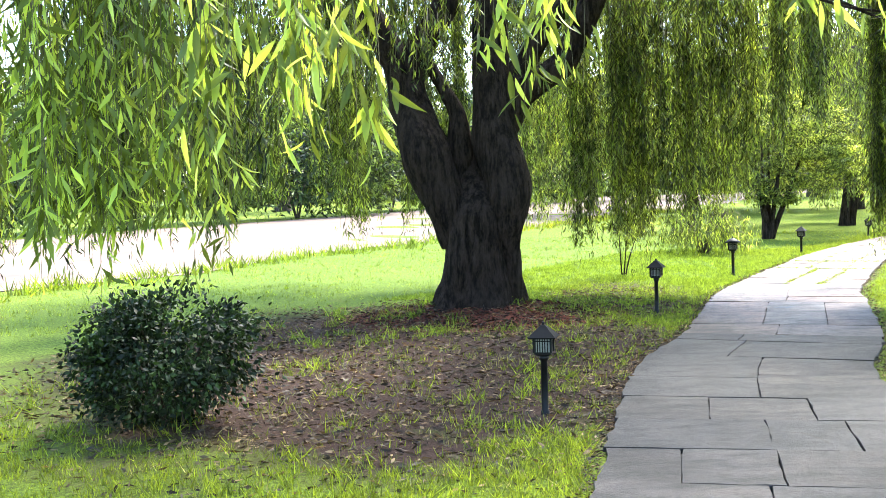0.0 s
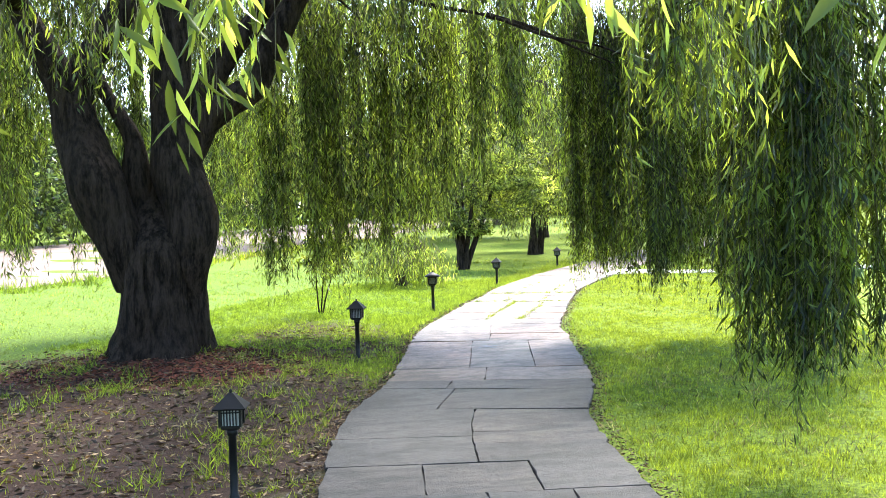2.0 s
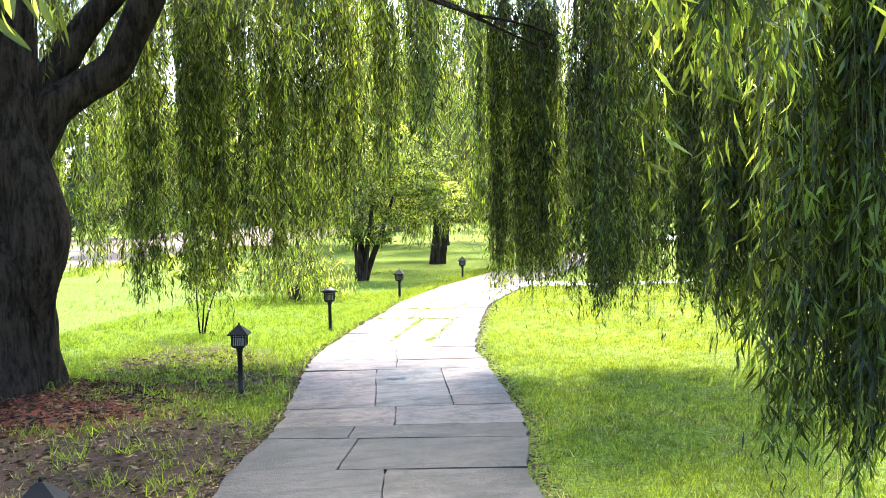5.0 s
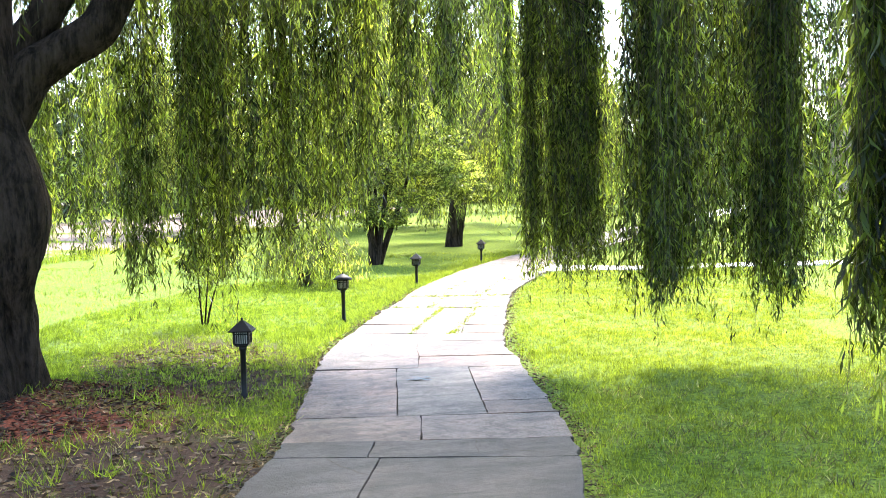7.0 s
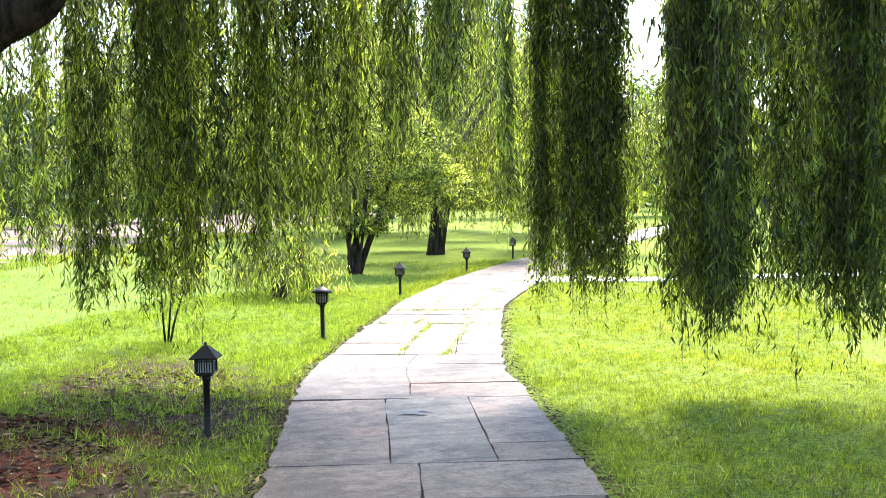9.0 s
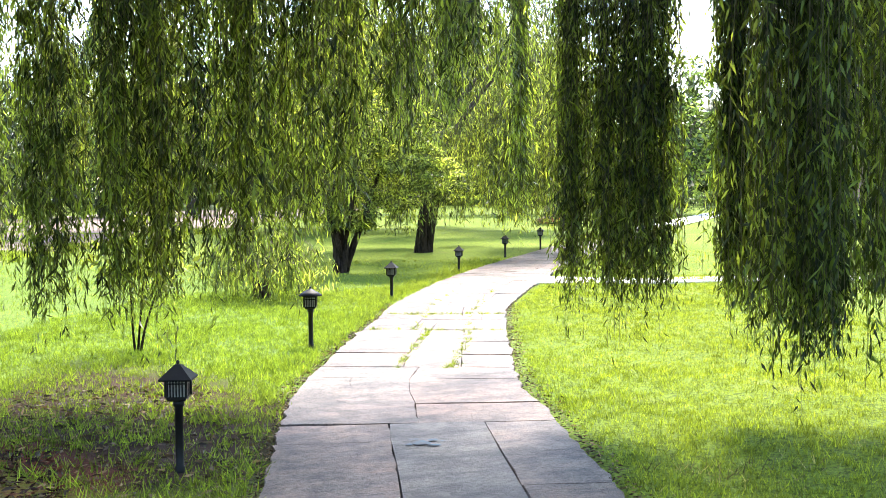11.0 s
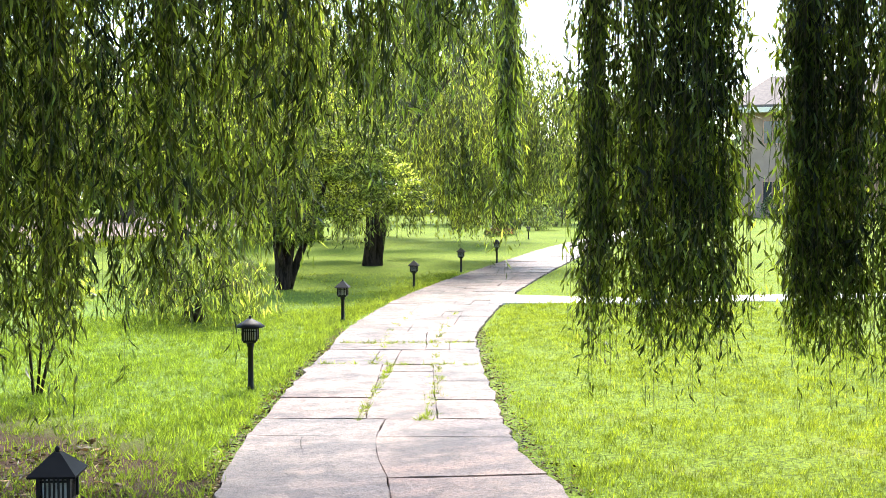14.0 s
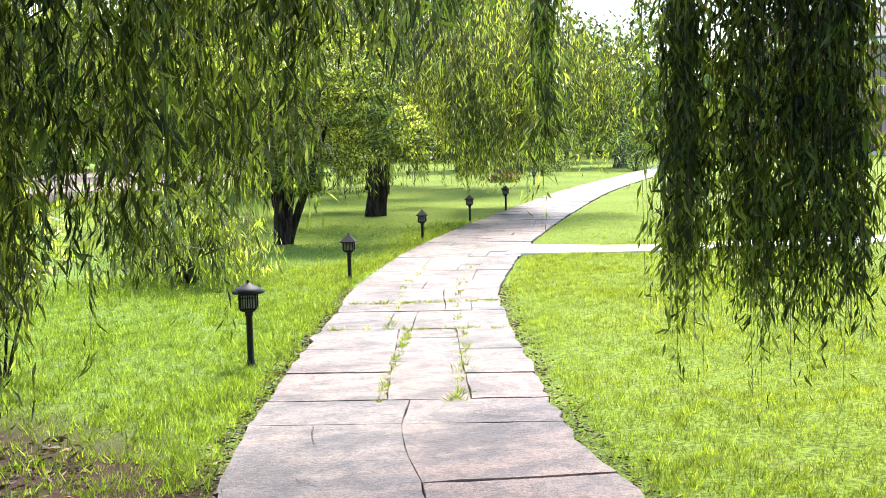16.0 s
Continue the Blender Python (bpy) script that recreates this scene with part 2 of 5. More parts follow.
# ---------- mesh helpers ----------
def mesh_of(name, verts, faces, mat, smooth=False):
    """A mesh from an array of places and an array of equal-sided faces, or a list of faces."""
    me = bpy.data.meshes.new(name)
    if isinstance(faces, np.ndarray):
        k = faces.shape[1]
        me.vertices.add(len(verts))
        me.vertices.foreach_set("co", np.asarray(verts, np.float32).ravel())
        me.loops.add(faces.size)
        me.loops.foreach_set("vertex_index", faces.astype(np.int32).ravel())
        me.polygons.add(len(faces))
        me.polygons.foreach_set("loop_start", np.arange(0, faces.size, k, dtype=np.int32))
        me.update(calc_edges=True)
    else:
        me.from_pydata([tuple(v) for v in verts], [], faces)
    if smooth:
        me.polygons.foreach_set("use_smooth", np.ones(len(me.polygons), bool))
    me.materials.append(mat)
    return me


def part(name, me, parent, label=""):
    ob = new(name, me)
    ob.parent = parent
    return tagged(ob, label)


def empty(name, at=(0, 0, 0), label="", category="", group="", kind=""):
    ob = new(name)
    ob.location = at
    return tagged(ob, label, category, group, kind)


def bm_mesh(name, build, mat, smooth=False):
    bm = bmesh.new()
    build(bm)
    bmesh.ops.recalc_face_normals(bm, faces=bm.faces)
    me = bpy.data.meshes.new(name)
    bm.to_mesh(me)
    bm.free()
    if smooth:
        me.polygons.foreach_set("use_smooth", np.ones(len(me.polygons), bool))
    me.materials.append(mat)
    return me


def add_box(bm, x0, y0, z0, x1, y1, z1, bevel=0.0):
    r = bmesh.ops.create_cube(bm, size=1.0)
    bmesh.ops.scale(bm, vec=(x1 - x0, y1 - y0, z1 - z0), verts=r["verts"])
    bmesh.ops.translate(bm, vec=((x0 + x1) / 2, (y0 + y1) / 2, (z0 + z1) / 2), verts=r["verts"])
    if bevel:
        es = list({e for v in r["verts"] for e in v.link_edges})
        bmesh.ops.bevel(bm, geom=es, offset=bevel, segments=1, affect="EDGES", clamp_overlap=True)


def add_lathe(bm, profile, sides=12, at=(0, 0), turn=0.0):
    """A turned body from (radius, height) pairs, closed at both ends."""
    rings = []
    for r, z in profile:
        rings.append([bm.verts.new((at[0] + r * math.cos(turn + math.tau * k / sides), at[1] + r * math.sin(turn + math.tau * k / sides), z)) for k in range(sides)])
    for a, b in zip(rings, rings[1:]):
        for k in range(sides):
            bm.faces.new((a[k], a[(k + 1) % sides], b[(k + 1) % sides], b[k]))
    bm.faces.new(rings[0][::-1])
    bm.faces.new(rings[-1])


def unit(v):
    return v / np.maximum(np.linalg.norm(v, axis=-1, keepdims=True), 1e-9)


def curve_through(points, steps=8):
    """Catmull-Rom through the points."""
    P = np.array(points, float)
    out = []
    for i in range(len(P) - 1):
        p0, p1, p2, p3 = P[max(i - 1, 0)], P[i], P[i + 1], P[min(i + 2, len(P) - 1)]
        for k in range(steps):
            s = k / steps
            out.append(0.5 * (2 * p1 + (p2 - p0) * s + (2 * p0 - 5 * p1 + 4 * p2 - p3) * s * s + (3 * p1 - p0 - 3 * p2 + p3) * s ** 3))
    out.append(P[-1])
    return np.array(out)


def tube(points, radii, sides=10, rough=0.0, seed=0, steps=6, flute=0.0):
    """A limb: rings of uneven radius along a smooth curve. Returns places and faces."""
    C = curve_through(points, steps)
    R = np.interp(np.linspace(0, 1, len(C)), np.linspace(0, 1, len(radii)), radii)
    tang = unit(np.gradient(C, axis=0))
    ref = np.array([0.31, 0.95, 0.05])
    a = unit(np.cross(tang, ref))
    b = np.cross(tang, a)
    verts, faces = [], []
    for i, (c, r) in enumerate(zip(C, R)):
        for k in range(sides):
            th = math.tau * k / sides
            d = a[i] * math.cos(th) + b[i] * math.sin(th)
            q = c + d * r
            w = 1.0
            if rough:
                w += rough * noise.noise(Vector(q * 2.2) + Vector((seed, 0, 0))) + 0.45 * rough * noise.noise(Vector((q[0] * 9, q[1] * 9, q[2] * 2.5 + seed)))
            if flute:
                w += flute * math.sin(5 * th + seed + 0.7 * c[2]) * max(0.0, 1.0 - c[2] / 1.4)
            verts.append(c + d * r * w)
    n = len(C)
    for i in range(n - 1):
        for k in range(sides):
            faces.append((i * sides + k, i * sides + (k + 1) % sides, (i + 1) * sides + (k + 1) % sides, (i + 1) * sides + k))
    verts.append(C[-1] + tang[-1] * R[-1])
    for k in range(sides):
        faces.append(((n - 1) * sides + k, (n - 1) * sides + (k + 1) % sides, len(verts) - 1))
    return verts, faces


def joined(pieces):
    V, Fc = [], []
    for v, f in pieces:
        o = len(V)
        V.extend(v)
        Fc.extend([tuple(i + o for i in q) for q in f])
    return V, Fc


def leaves(P, D, L, W, rng, fine=0):
    """Lance-shaped leaves: base places, directions, lengths, half widths. Returns places and triangles."""
    n = len(P)
    side = unit(np.cross(D, rng.normal(size=(n, 3))))
    up = np.cross(side, D)
    L, W = L[:, None], W[:, None]
    if fine == 0:
        mid = P + D * L * 0.42
        V = np.stack([P, mid + side * W + up * W * 0.35, P + D * L, mid - side * W + up * W * 0.35], 1)
        T = np.array([[0, 1, 2], [0, 2, 3]])
    elif fine == 1:
        bend = rng.uniform(-0.4, 0.4, (n, 1)) * L
        mid = P + D * L * 0.45 + up * bend * 0.2
        V = np.stack([P, mid + side * W + up * W * 0.35, P + D * L + up * bend, mid - side * W + up * W * 0.35, mid], 1)
        T = np.array([[0, 1, 4], [0, 4, 3], [1, 2, 4], [4, 2, 3]])
    else:
        bend = rng.uniform(-0.45, 0.45, (n, 1)) * L
        def at(s):
            return P + D * L * s + up * bend * s * s
        rows = [P]
        for s, w in ((0.22, 0.75), (0.48, 1.0), (0.76, 0.62)):
            rows += [at(s) + side * W * w + up * W * 0.4, at(s), at(s) - side * W * w + up * W * 0.4]
        rows.append(at(1.0))
        V = np.stack(rows, 1)
        T = np.array([[0, 1, 2], [0, 2, 3], [1, 4, 5], [1, 5, 2], [2, 5, 6], [2, 6, 3], [4, 7, 8], [4, 8, 5], [5, 8, 9], [5, 9, 6], [7, 10, 8], [8, 10, 9]])
    k = V.shape[1]
    F = (T[None] + (np.arange(n) * k)[:, None, None]).reshape(-1, 3)
    return V.reshape(-1, 3), F


def strands(roots, lengths, out, rng, gap=0.02, leaf=(0.07, 0.11), width=0.066, fine=0, droop=0.8, stem=0.0022, bare=0.04):
    """Hanging shoots set with leaves. Returns leaf places and triangles, stem places and quads."""
    n = len(roots)
    count = np.maximum((lengths / gap).astype(int), 4)
    idx = np.repeat(np.arange(n), count)
    s = rng.random(len(idx)) * (1 - bare) + bare
    knots = np.maximum(lengths / 0.42, 1.0)[idx]
    s = np.clip(s + 0.8 * np.sin(6.28 * (knots * s + rng.random(n)[idx])) / (6.28 * knots), bare, 1.0)
    phase, amp = rng.random((n, 2)) * 6.28, rng.uniform(0.005, 0.045, (n, 2))

    def place(i, s):
        f = (1 - np.exp(-3.0 * s))[:, None]
        sway = amp[i] * np.sin(phase[i] + 3.5 * s[:, None])
        xy = roots[i, :2] + out[i] * f + sway
        return np.column_stack([xy, roots[i, 2] - lengths[i] * s])

    m = len(idx)
    P = place(idx, s) + rng.normal(size=(m, 3)) * np.array([0.022, 0.022, 0.03])
    D = unit(np.column_stack([rng.normal(size=(m, 2)) * 0.34, -np.full(m, droop) + rng.normal(size=m) * 0.25]))
    L = rng.uniform(*leaf, m) * np.where(s > 0.93, 0.75, 1.0)
    V, F = leaves(P, D, L, L * width * rng.uniform(0.8, 1.25, m), rng, fine)
    rings, K = [], 5
    for j in range(K):
        c = place(np.arange(n), np.full(n, j / (K - 1)))
        for k in range(3):
            off = stem * (1.3 - j / K) * np.array([math.cos(2.094 * k), math.sin(2.094 * k), 0])
            rings.append(c + off)
    SV = np.stack(rings, 1).reshape(-1, 3)
    q = np.array([[j * 3 + k, j * 3 + (k + 1) % 3, (j + 1) * 3 + (k + 1) % 3, (j + 1) * 3 + k] for j in range(K - 1) for k in range(3)])
    SF = (q[None] + (np.arange(n) * K * 3)[:, None, None]).reshape(-1, 4)
    return V, F, SV, SF


# ---------- the flagged path in plan ----------
CENTRE = curve_through([(0, -10), (0.5, -4), (0.95, 0), (1.35, 3), (1.72, 5.16), (2.4, 8.82), (3.16, 10.9), (4.16, 14.4), (4.88, 16.08),
                        (6.4, 19.25), (7.25, 21.13), (9.9, 25.7), (15, 33), (21.37, 41.5), (31.4, 53.6), (45, 70)], 40)
ALONG = np.r_[0, np.cumsum(np.linalg.norm(np.diff(CENTRE, axis=0), axis=1))]
WAY = unit(np.gradient(CENTRE, axis=0))
TOTAL = ALONG[-1]


def on_path(s, u):
    """The place at s metres along the path and u metres to the right of its centre."""
    x, y = np.interp(s, ALONG, CENTRE[:, 0]), np.interp(s, ALONG, CENTRE[:, 1])
    tx, ty = np.interp(s, ALONG, WAY[:, 0]), np.interp(s, ALONG, WAY[:, 1])
    return np.array([x + u * ty, y - u * tx])


def edge_left(s):
    return np.interp(s, [0, 25, 29, 34, 45, 80], [-0.86, -0.88, -0.98, -0.95, -0.85, -0.85])


def edge_right(s):
    return np.interp(s, [0, 17, 24.5, 25.9, 27.2, 28.2, 29.1, 30.6, 36, 45, 80], [1.0, 1.02, 1.0, 0.87, 0.78, 0.71, 0.65, 0.6, 0.78, 0.8, 0.8])


def path_gap(x, y):
    """How far outside the path's edge each place lies (below 0: on the path)."""
    x, y = np.asarray(x, float), np.asarray(y, float)
    best, ds = np.full(x.shape, 1e9), np.zeros(x.shape)
    side = np.zeros(x.shape)
    for i in range(0, len(CENTRE), 4):
        vx, vy = x - CENTRE[i, 0], y - CENTRE[i, 1]
        d = vx * vx + vy * vy
        m = d < best
        u = vx * WAY[i, 1] - vy * WAY[i, 0]
        best, ds, side = np.where(m, d, best), np.where(m, ALONG[i], ds), np.where(m, u, side)
    return np.maximum(edge_left(ds) - side, side - edge_right(ds))


def bed_share(x, y):
    """How bare the earth is: 1 in the middle of the bed, 0 on the lawn."""
    d = np.minimum(np.hypot((x - BED_AT[0]) / BED_R[0], (y - BED_AT[1]) / BED_R[1]),
                   0.25 + np.hypot((x - BED2_AT[0]) / BED2_R[0], (y - BED2_AT[1]) / BED2_R[1]))
    return np.clip((1.12 - d) / 0.3, 0, 1)


# ---------- ground ----------
def ground_heights(X, Y):
    g = path_gap(X, Y)
    z = 0.025 * np.sin(X * 0.9 + 1.0) * np.sin(Y * 0.7) + 0.012 * np.sin(X * 2.7 + Y * 1.9)
    z = z * np.clip(g, 0, 1) * np.clip((X + 5.5) / 2.0, 0, 1)
    z += 0.13 * np.exp(-((X - 0.25) ** 2 + (Y - 13.4) ** 2) / 1.3)
    return np.where(g < -0.05, -0.05, np.where(g < 0.05, -0.05 + 0.045 * (g + 0.05) / 0.1, z - 0.005))


xs = np.r_[-400, -250, -150, -100, -70, -50, -36, -26, -19, -14, np.arange(-10, 18.01, 0.2), np.arange(18.5, 36.1, 0.5), 38, 41, 45, 50, 55, 70, 100, 150, 250, 400]
ys = np.r_[-400, -250, -150, -100, -60, -35, -20, -12, np.arange(-6, 34.01, 0.2), np.arange(34.5, 60.1, 0.5), 62, 65, 80, 100, 150, 250, 400]
GX, GY = np.meshgrid(xs, ys)
GZ = ground_heights(GX, GY)
nx, ny = len(xs), len(ys)
ii = (np.arange(ny - 1)[:, None] * nx + np.arange(nx - 1)[None]).ravel()
ground = new("ground", mesh_of("ground", np.column_stack([GX.ravel(), GY.ravel(), GZ.ravel()]),
                               np.column_stack([ii, ii + 1, ii + nx + 1, ii + nx]), GROUND, True))
tagged(ground, "bright green lawn with bare brown earth under the willow", "lawn", kind="structure")


def height_at(x, y):
    return ground_heights(np.asarray(x, float), np.asarray(y, float))


# the clay road beyond the lawn
def road_strip():
    d, nrm = np.array([0.41, 0.912]), np.array([-0.912, 0.41])
    start = np.array([-7.43, 17.67])
    rng = np.random.default_rng(5)
    V, Fc = [], []
    steps = np.linspace(-60, 110, 86)
    for k, t in enumerate(steps):
        a = start + d * t + nrm * (rng.uniform(-0.5, 0.5) + 0.4 * math.sin(k * 1.3))
        b = start + d * t + nrm * (17.8 + rng.uniform(-0.5, 0.5))
        for j in range(5):
            q = a + (b - a) * j / 4
            V.append((q[0], q[1], 0.012 + 0.006 * math.sin(k * 0.7 + j)))
        V.append((b[0], b[1], -0.06))
        V.append((a[0], a[1], -0.06))
    for k in range(len(steps) - 1):
        o, n = k * 7, (k + 1) * 7
        for j in range(6):
            Fc.append((o + j, o + j + 1, n + j + 1, n + j))
        Fc.append((o + 6, o, n, n + 6))
    return V, Fc


road = new("road", mesh_of("road", *road_strip(), CLAY))
tagged(road, "wide pale pinkish clay road beyond the lawn", "road", kind="structure")


# the pale side path that leaves the flagged path to the right
def side_path():
    V, Fc = [], []
    mid = curve_through([(9.7, 24.25), (10.9, 23.45), (12.4, 23.0), (14.6, 22.35), (18.5, 21.6), (26, 21.0), (40, 21.5)], 6)
    t = unit(np.gradient(mid, axis=0))
    w = np.interp(np.arange(len(mid)), [0, 6, 12, 40], [0.75, 0.55, 0.5, 0.5])
    for c, d, h in zip(mid, t, w):
        for u, z in ((-h, -0.06), (-h + 0.02, 0.02), (h - 0.02, 0.02), (h, -0.06)):
            V.append((c[0] + u * d[1], c[1] - u * d[0], z))
    for k in range(len(mid) - 1):
        for j in range(3):
            Fc.append((k * 4 + j, k * 4 + j + 1, k * 4 + 5 + j, k * 4 + 4 + j))
    return V, Fc


tagged(new("side_path", mesh_of("side_path", *side_path(), SIDE_STONE)), "narrow pale paved side path across the lawn", "path", kind="structure")


# ---------- trees ----------
def bough(a, b, rise, r0, r1, seed, sides=7):
    """A branch that arches from a to b."""
    a, b = np.array(a, float), np.array(b, float)
    rng = np.random.default_rng(seed)
    m1, m2 = a + (b - a) * 0.33, a + (b - a) * 0.7
    m1 = m1 + np.array([*rng.normal(0, 0.12, 2), rise * 0.9])
    m2 = m2 + np.array([*rng.normal(0, 0.15, 2), rise])
    return tube([a, m1, m2, b], [r0, r0 * 0.7 + r1 * 0.3, r0 * 0.3 + r1 * 0.7, r1], sides, 0.12, seed, 5)


def curtain(parent, spec, seed, mat, gap=0.02, leaf=(0.07, 0.12), fine=0, lag=0.09, width=0.066):
    """A hanging mass of shoots: middle, spread, lowest and highest height, number of shoots."""
    x, y, rx, ry, zb, zt, n = spec
    rng = np.random.default_rng(seed)
    n = int(n)
    tufts = rng.normal(size=(max(3, n // 8), 2)) * 0.52
    drop = np.abs(rng.normal(size=len(tufts))) * (zt - zb) * (0.075 if lag > 0.1 else 0.04)
    pick = rng.integers(0, len(tufts), n)
    q = tufts[pick] + rng.normal(size=(n, 2)) * 0.085
    q = np.clip(q, -1.15, 1.15)
    roots = np.column_stack([x + q[:, 0] * rx, y + q[:, 1] * ry, zt + rng.uniform(-0.45, 0.3, n)])
    low = zb + np.abs(rng.normal(size=n)) * (zt - zb) * lag + drop[pick]
    long_ones = rng.random(n) < 0.06
    low = np.where(long_ones, zb - rng.uniform(0.05, 0.3, n), low)
    short = rng.random(n) < 0.07
    low = np.where(short, low + rng.random(n) * (zt - zb) * 0.6, low)
    lengths = np.maximum(roots[:, 2] - low, 0.3)
    V, F, SV, SF = strands(roots, lengths, rng.normal(size=(n, 2)) * 0.05 + rng.normal(size=tufts.shape)[pick] * 0.06, rng, gap, leaf, width, fine)
    ob = part("hanging_foliage", mesh_of("hanging_foliage", V, F, mat), parent, "curtain of drooping narrow willow leaves")
    tagged(part("twigwork", mesh_of("twigwork", SV, SF, TWIG), ob), kind="stuff")
    return ob


willow = empty("willow_tree", (0.11, 13.4, 0), "old weeping willow with dark furrowed bark and long hanging shoots", "tree")
TX, TY = 0.11, 13.4


def wp(x, y, z):
    """World place to the willow's own."""
    return (x - TX, y - TY, z)


# bole with a flared foot, then the stems that part from it
bole = tube([wp(0.23, 13.4, -0.12), wp(0.24, 13.4, 0.12), wp(0.25, 13.4, 0.45), wp(0.26, 13.4, 0.8), wp(0.24, 13.42, 1.12), wp(0.2, 13.5, 1.4), wp(0.16, 13.6, 1.7), wp(0.12, 13.65, 2.0)],
            [0.74, 0.57, 0.485, 0.455, 0.485, 0.42, 0.3, 0.16], 64, 0.14, 3, 8, 0.1)
rib = tube([wp(-0.02, 13.12, 0.1), wp(0.04, 13.1, 0.7), wp(0.06, 13.16, 1.15), wp(0.1, 13.4, 1.6), wp(0.1, 13.5, 1.9)], [0.16, 0.17, 0.17, 0.14, 0.1], 22, 0.16, 8, 7)
collar = tube([wp(0.62, 13.22, 0.2), wp(0.6, 13.2, 0.7), wp(0.58, 13.16, 1.1), wp(0.6, 13.2, 1.4)], [0.14, 0.13, 0.22, 0.2], 20, 0.18, 5, 7)
part("trunk", mesh_of("trunk", *joined([bole, rib, collar]), BARK, True), willow, "thick dark furrowed trunk")
STEMS = [
    # main upright stem with a swollen knee, and the two limbs on its right
    ([(0.46, 13.25, 0.85), (0.57, 13.2, 1.25), (0.59, 13.2, 1.55), (0.5, 13.28, 1.95), (0.45, 13.35, 2.4), (0.45, 13.4, 2.9), (0.44, 13.45, 3.4), (0.48, 13.5, 3.9), (0.55, 13.6, 4.8), (0.7, 13.7, 5.8)],
     [0.17, 0.27, 0.29, 0.285, 0.26, 0.22, 0.215, 0.2, 0.15, 0.08], 28),
    ([(0.48, 13.35, 2.05), (0.74, 13.35, 2.57), (1.02, 13.32, 2.78), (1.33, 13.3, 3.02), (1.64, 13.28, 3.62), (1.84, 13.25, 3.97), (2.35, 13.0, 4.75)], [0.2, 0.175, 0.165, 0.16, 0.15, 0.13, 0.06], 20),
    ([(0.48, 13.45, 2.4), (0.68, 13.48, 2.77), (0.9, 13.5, 3.1), (1.12, 13.5, 3.42), (1.53, 13.55, 3.94), (1.95, 13.7, 4.7)], [0.16, 0.15, 0.14, 0.13, 0.11, 0.06], 16),
    # stems that lean to the other side
    ([(-0.02, 13.3, 0.85), (-0.14, 13.22, 1.3), (-0.36, 13.26, 1.9), (-0.54, 13.4, 2.45), (-0.64, 13.42, 2.9), (-0.9, 13.4, 3.45), (-1.35, 13.3, 4.4)], [0.2, 0.25, 0.3, 0.25, 0.2, 0.16, 0.08], 26),
    ([(-0.46, 13.48, 2.35), (-0.54, 13.5, 2.85), (-0.42, 13.52, 3.25), (-0.06, 13.56, 3.8), (0.08, 13.62, 4.5), (0.15, 13.7, 5.3)], [0.16, 0.17, 0.165, 0.155, 0.11, 0.06], 18),
    ([(0.06, 13.5, 1.5), (0.04, 13.47, 2.0), (0.02, 13.45, 2.4), (-0.12, 13.46, 2.7), (-0.27, 13.5, 2.98), (-0.42, 13.6, 3.4)], [0.2, 0.17, 0.11, 0.08, 0.07, 0.05], 16),
]
for k, (pts, radii, sides) in enumerate(STEMS):
    part("limb", mesh_of("limb", *tube([wp(*q) for q in pts], radii, sides, 0.14, 11 + k, 8), BARK, True), willow)

# curtains: x, y, spread x, spread y, lowest, highest, shoots
RIGHT_SIDE = [
    (5.11, 13.44, 0.14, 0.16, 0.72, 3.9, 92),
    (5.27, 13.22, 0.1, 0.12, 0.78, 3.9, 60),
    (5.41, 13.03, 0.13, 0.15, 0.74, 3.9, 112),
    (6.02, 13.08, 0.16, 0.16, 0.68, 3.9, 110),
    (6.4, 12.9, 0.2, 0.3, 0.7, 3.9, 107),
    (6.95, 12.7, 0.28, 0.3, 0.75, 3.9, 119),
    (4.75, 10.5, 0.16, 0.22, 0.8, 3.5, 113),
    (5.1, 10.75, 0.2, 0.25, 0.85, 3.6, 116),
    (5.45, 10.2, 0.22, 0.3, 0.8, 3.6, 125),
    (5.85, 9.6, 0.25, 0.3, 0.8, 3.6, 131),
    (6.4, 10.3, 0.26, 0.3, 0.75, 3.7, 100),
    (6.85, 11.8, 0.45, 0.4, 0.8, 3.8, 107),
]
RIGHT_NEAR = [
    (3.46, 6.05, 0.16, 0.2, 0.66, 3.1, 87),
    (3.74, 5.95, 0.2, 0.24, 0.7, 3.1, 87),
    (3.86, 7.2, 0.17, 0.22, 1.0, 3.3, 78),
    (4.2, 7.1, 0.2, 0.25, 0.98, 3.3, 78),
    (2.62, 5.2, 0.16, 0.22, 1.95, 3.2, 48),
    (2.3, 4.35, 0.1, 0.12, 1.95, 3.1, 9),
]
RIGHT_EDGE = [
    (4.1, 5.75, 0.2, 0.22, 1.0, 3.1, 34),
    (4.5, 6.2, 0.3, 0.3, 0.9, 3.2, 50),
]
LEFT_SIDE = [
    (0.9, 18.3, 0.5, 0.5, 0.75, 4.8, 88),
    (1.95, 15.3, 0.38, 0.4, 0.62, 4.2, 70),
    (2.45, 15.2, 0.4, 0.35, 0.56, 4.2, 84),
    (3.0, 15.1, 0.42, 0.4, 0.86, 4.2, 84),
    (3.5, 15.0, 0.42, 0.4, 1.12, 4.2, 78),
    (3.9, 14.4, 0.4, 0.4, 1.78, 4.2, 71),
    (4.45, 14.2, 0.5, 0.5, 2.4, 4.2, 64),
    (5.95, 16.15, 0.2, 0.3, 1.25, 4.4, 49),
    (5.2, 15.8, 0.5, 0.5, 2.2, 4.4, 55),
    (2.4, 15.9, 0.14, 0.25, 0.6, 4.0, 18),
]
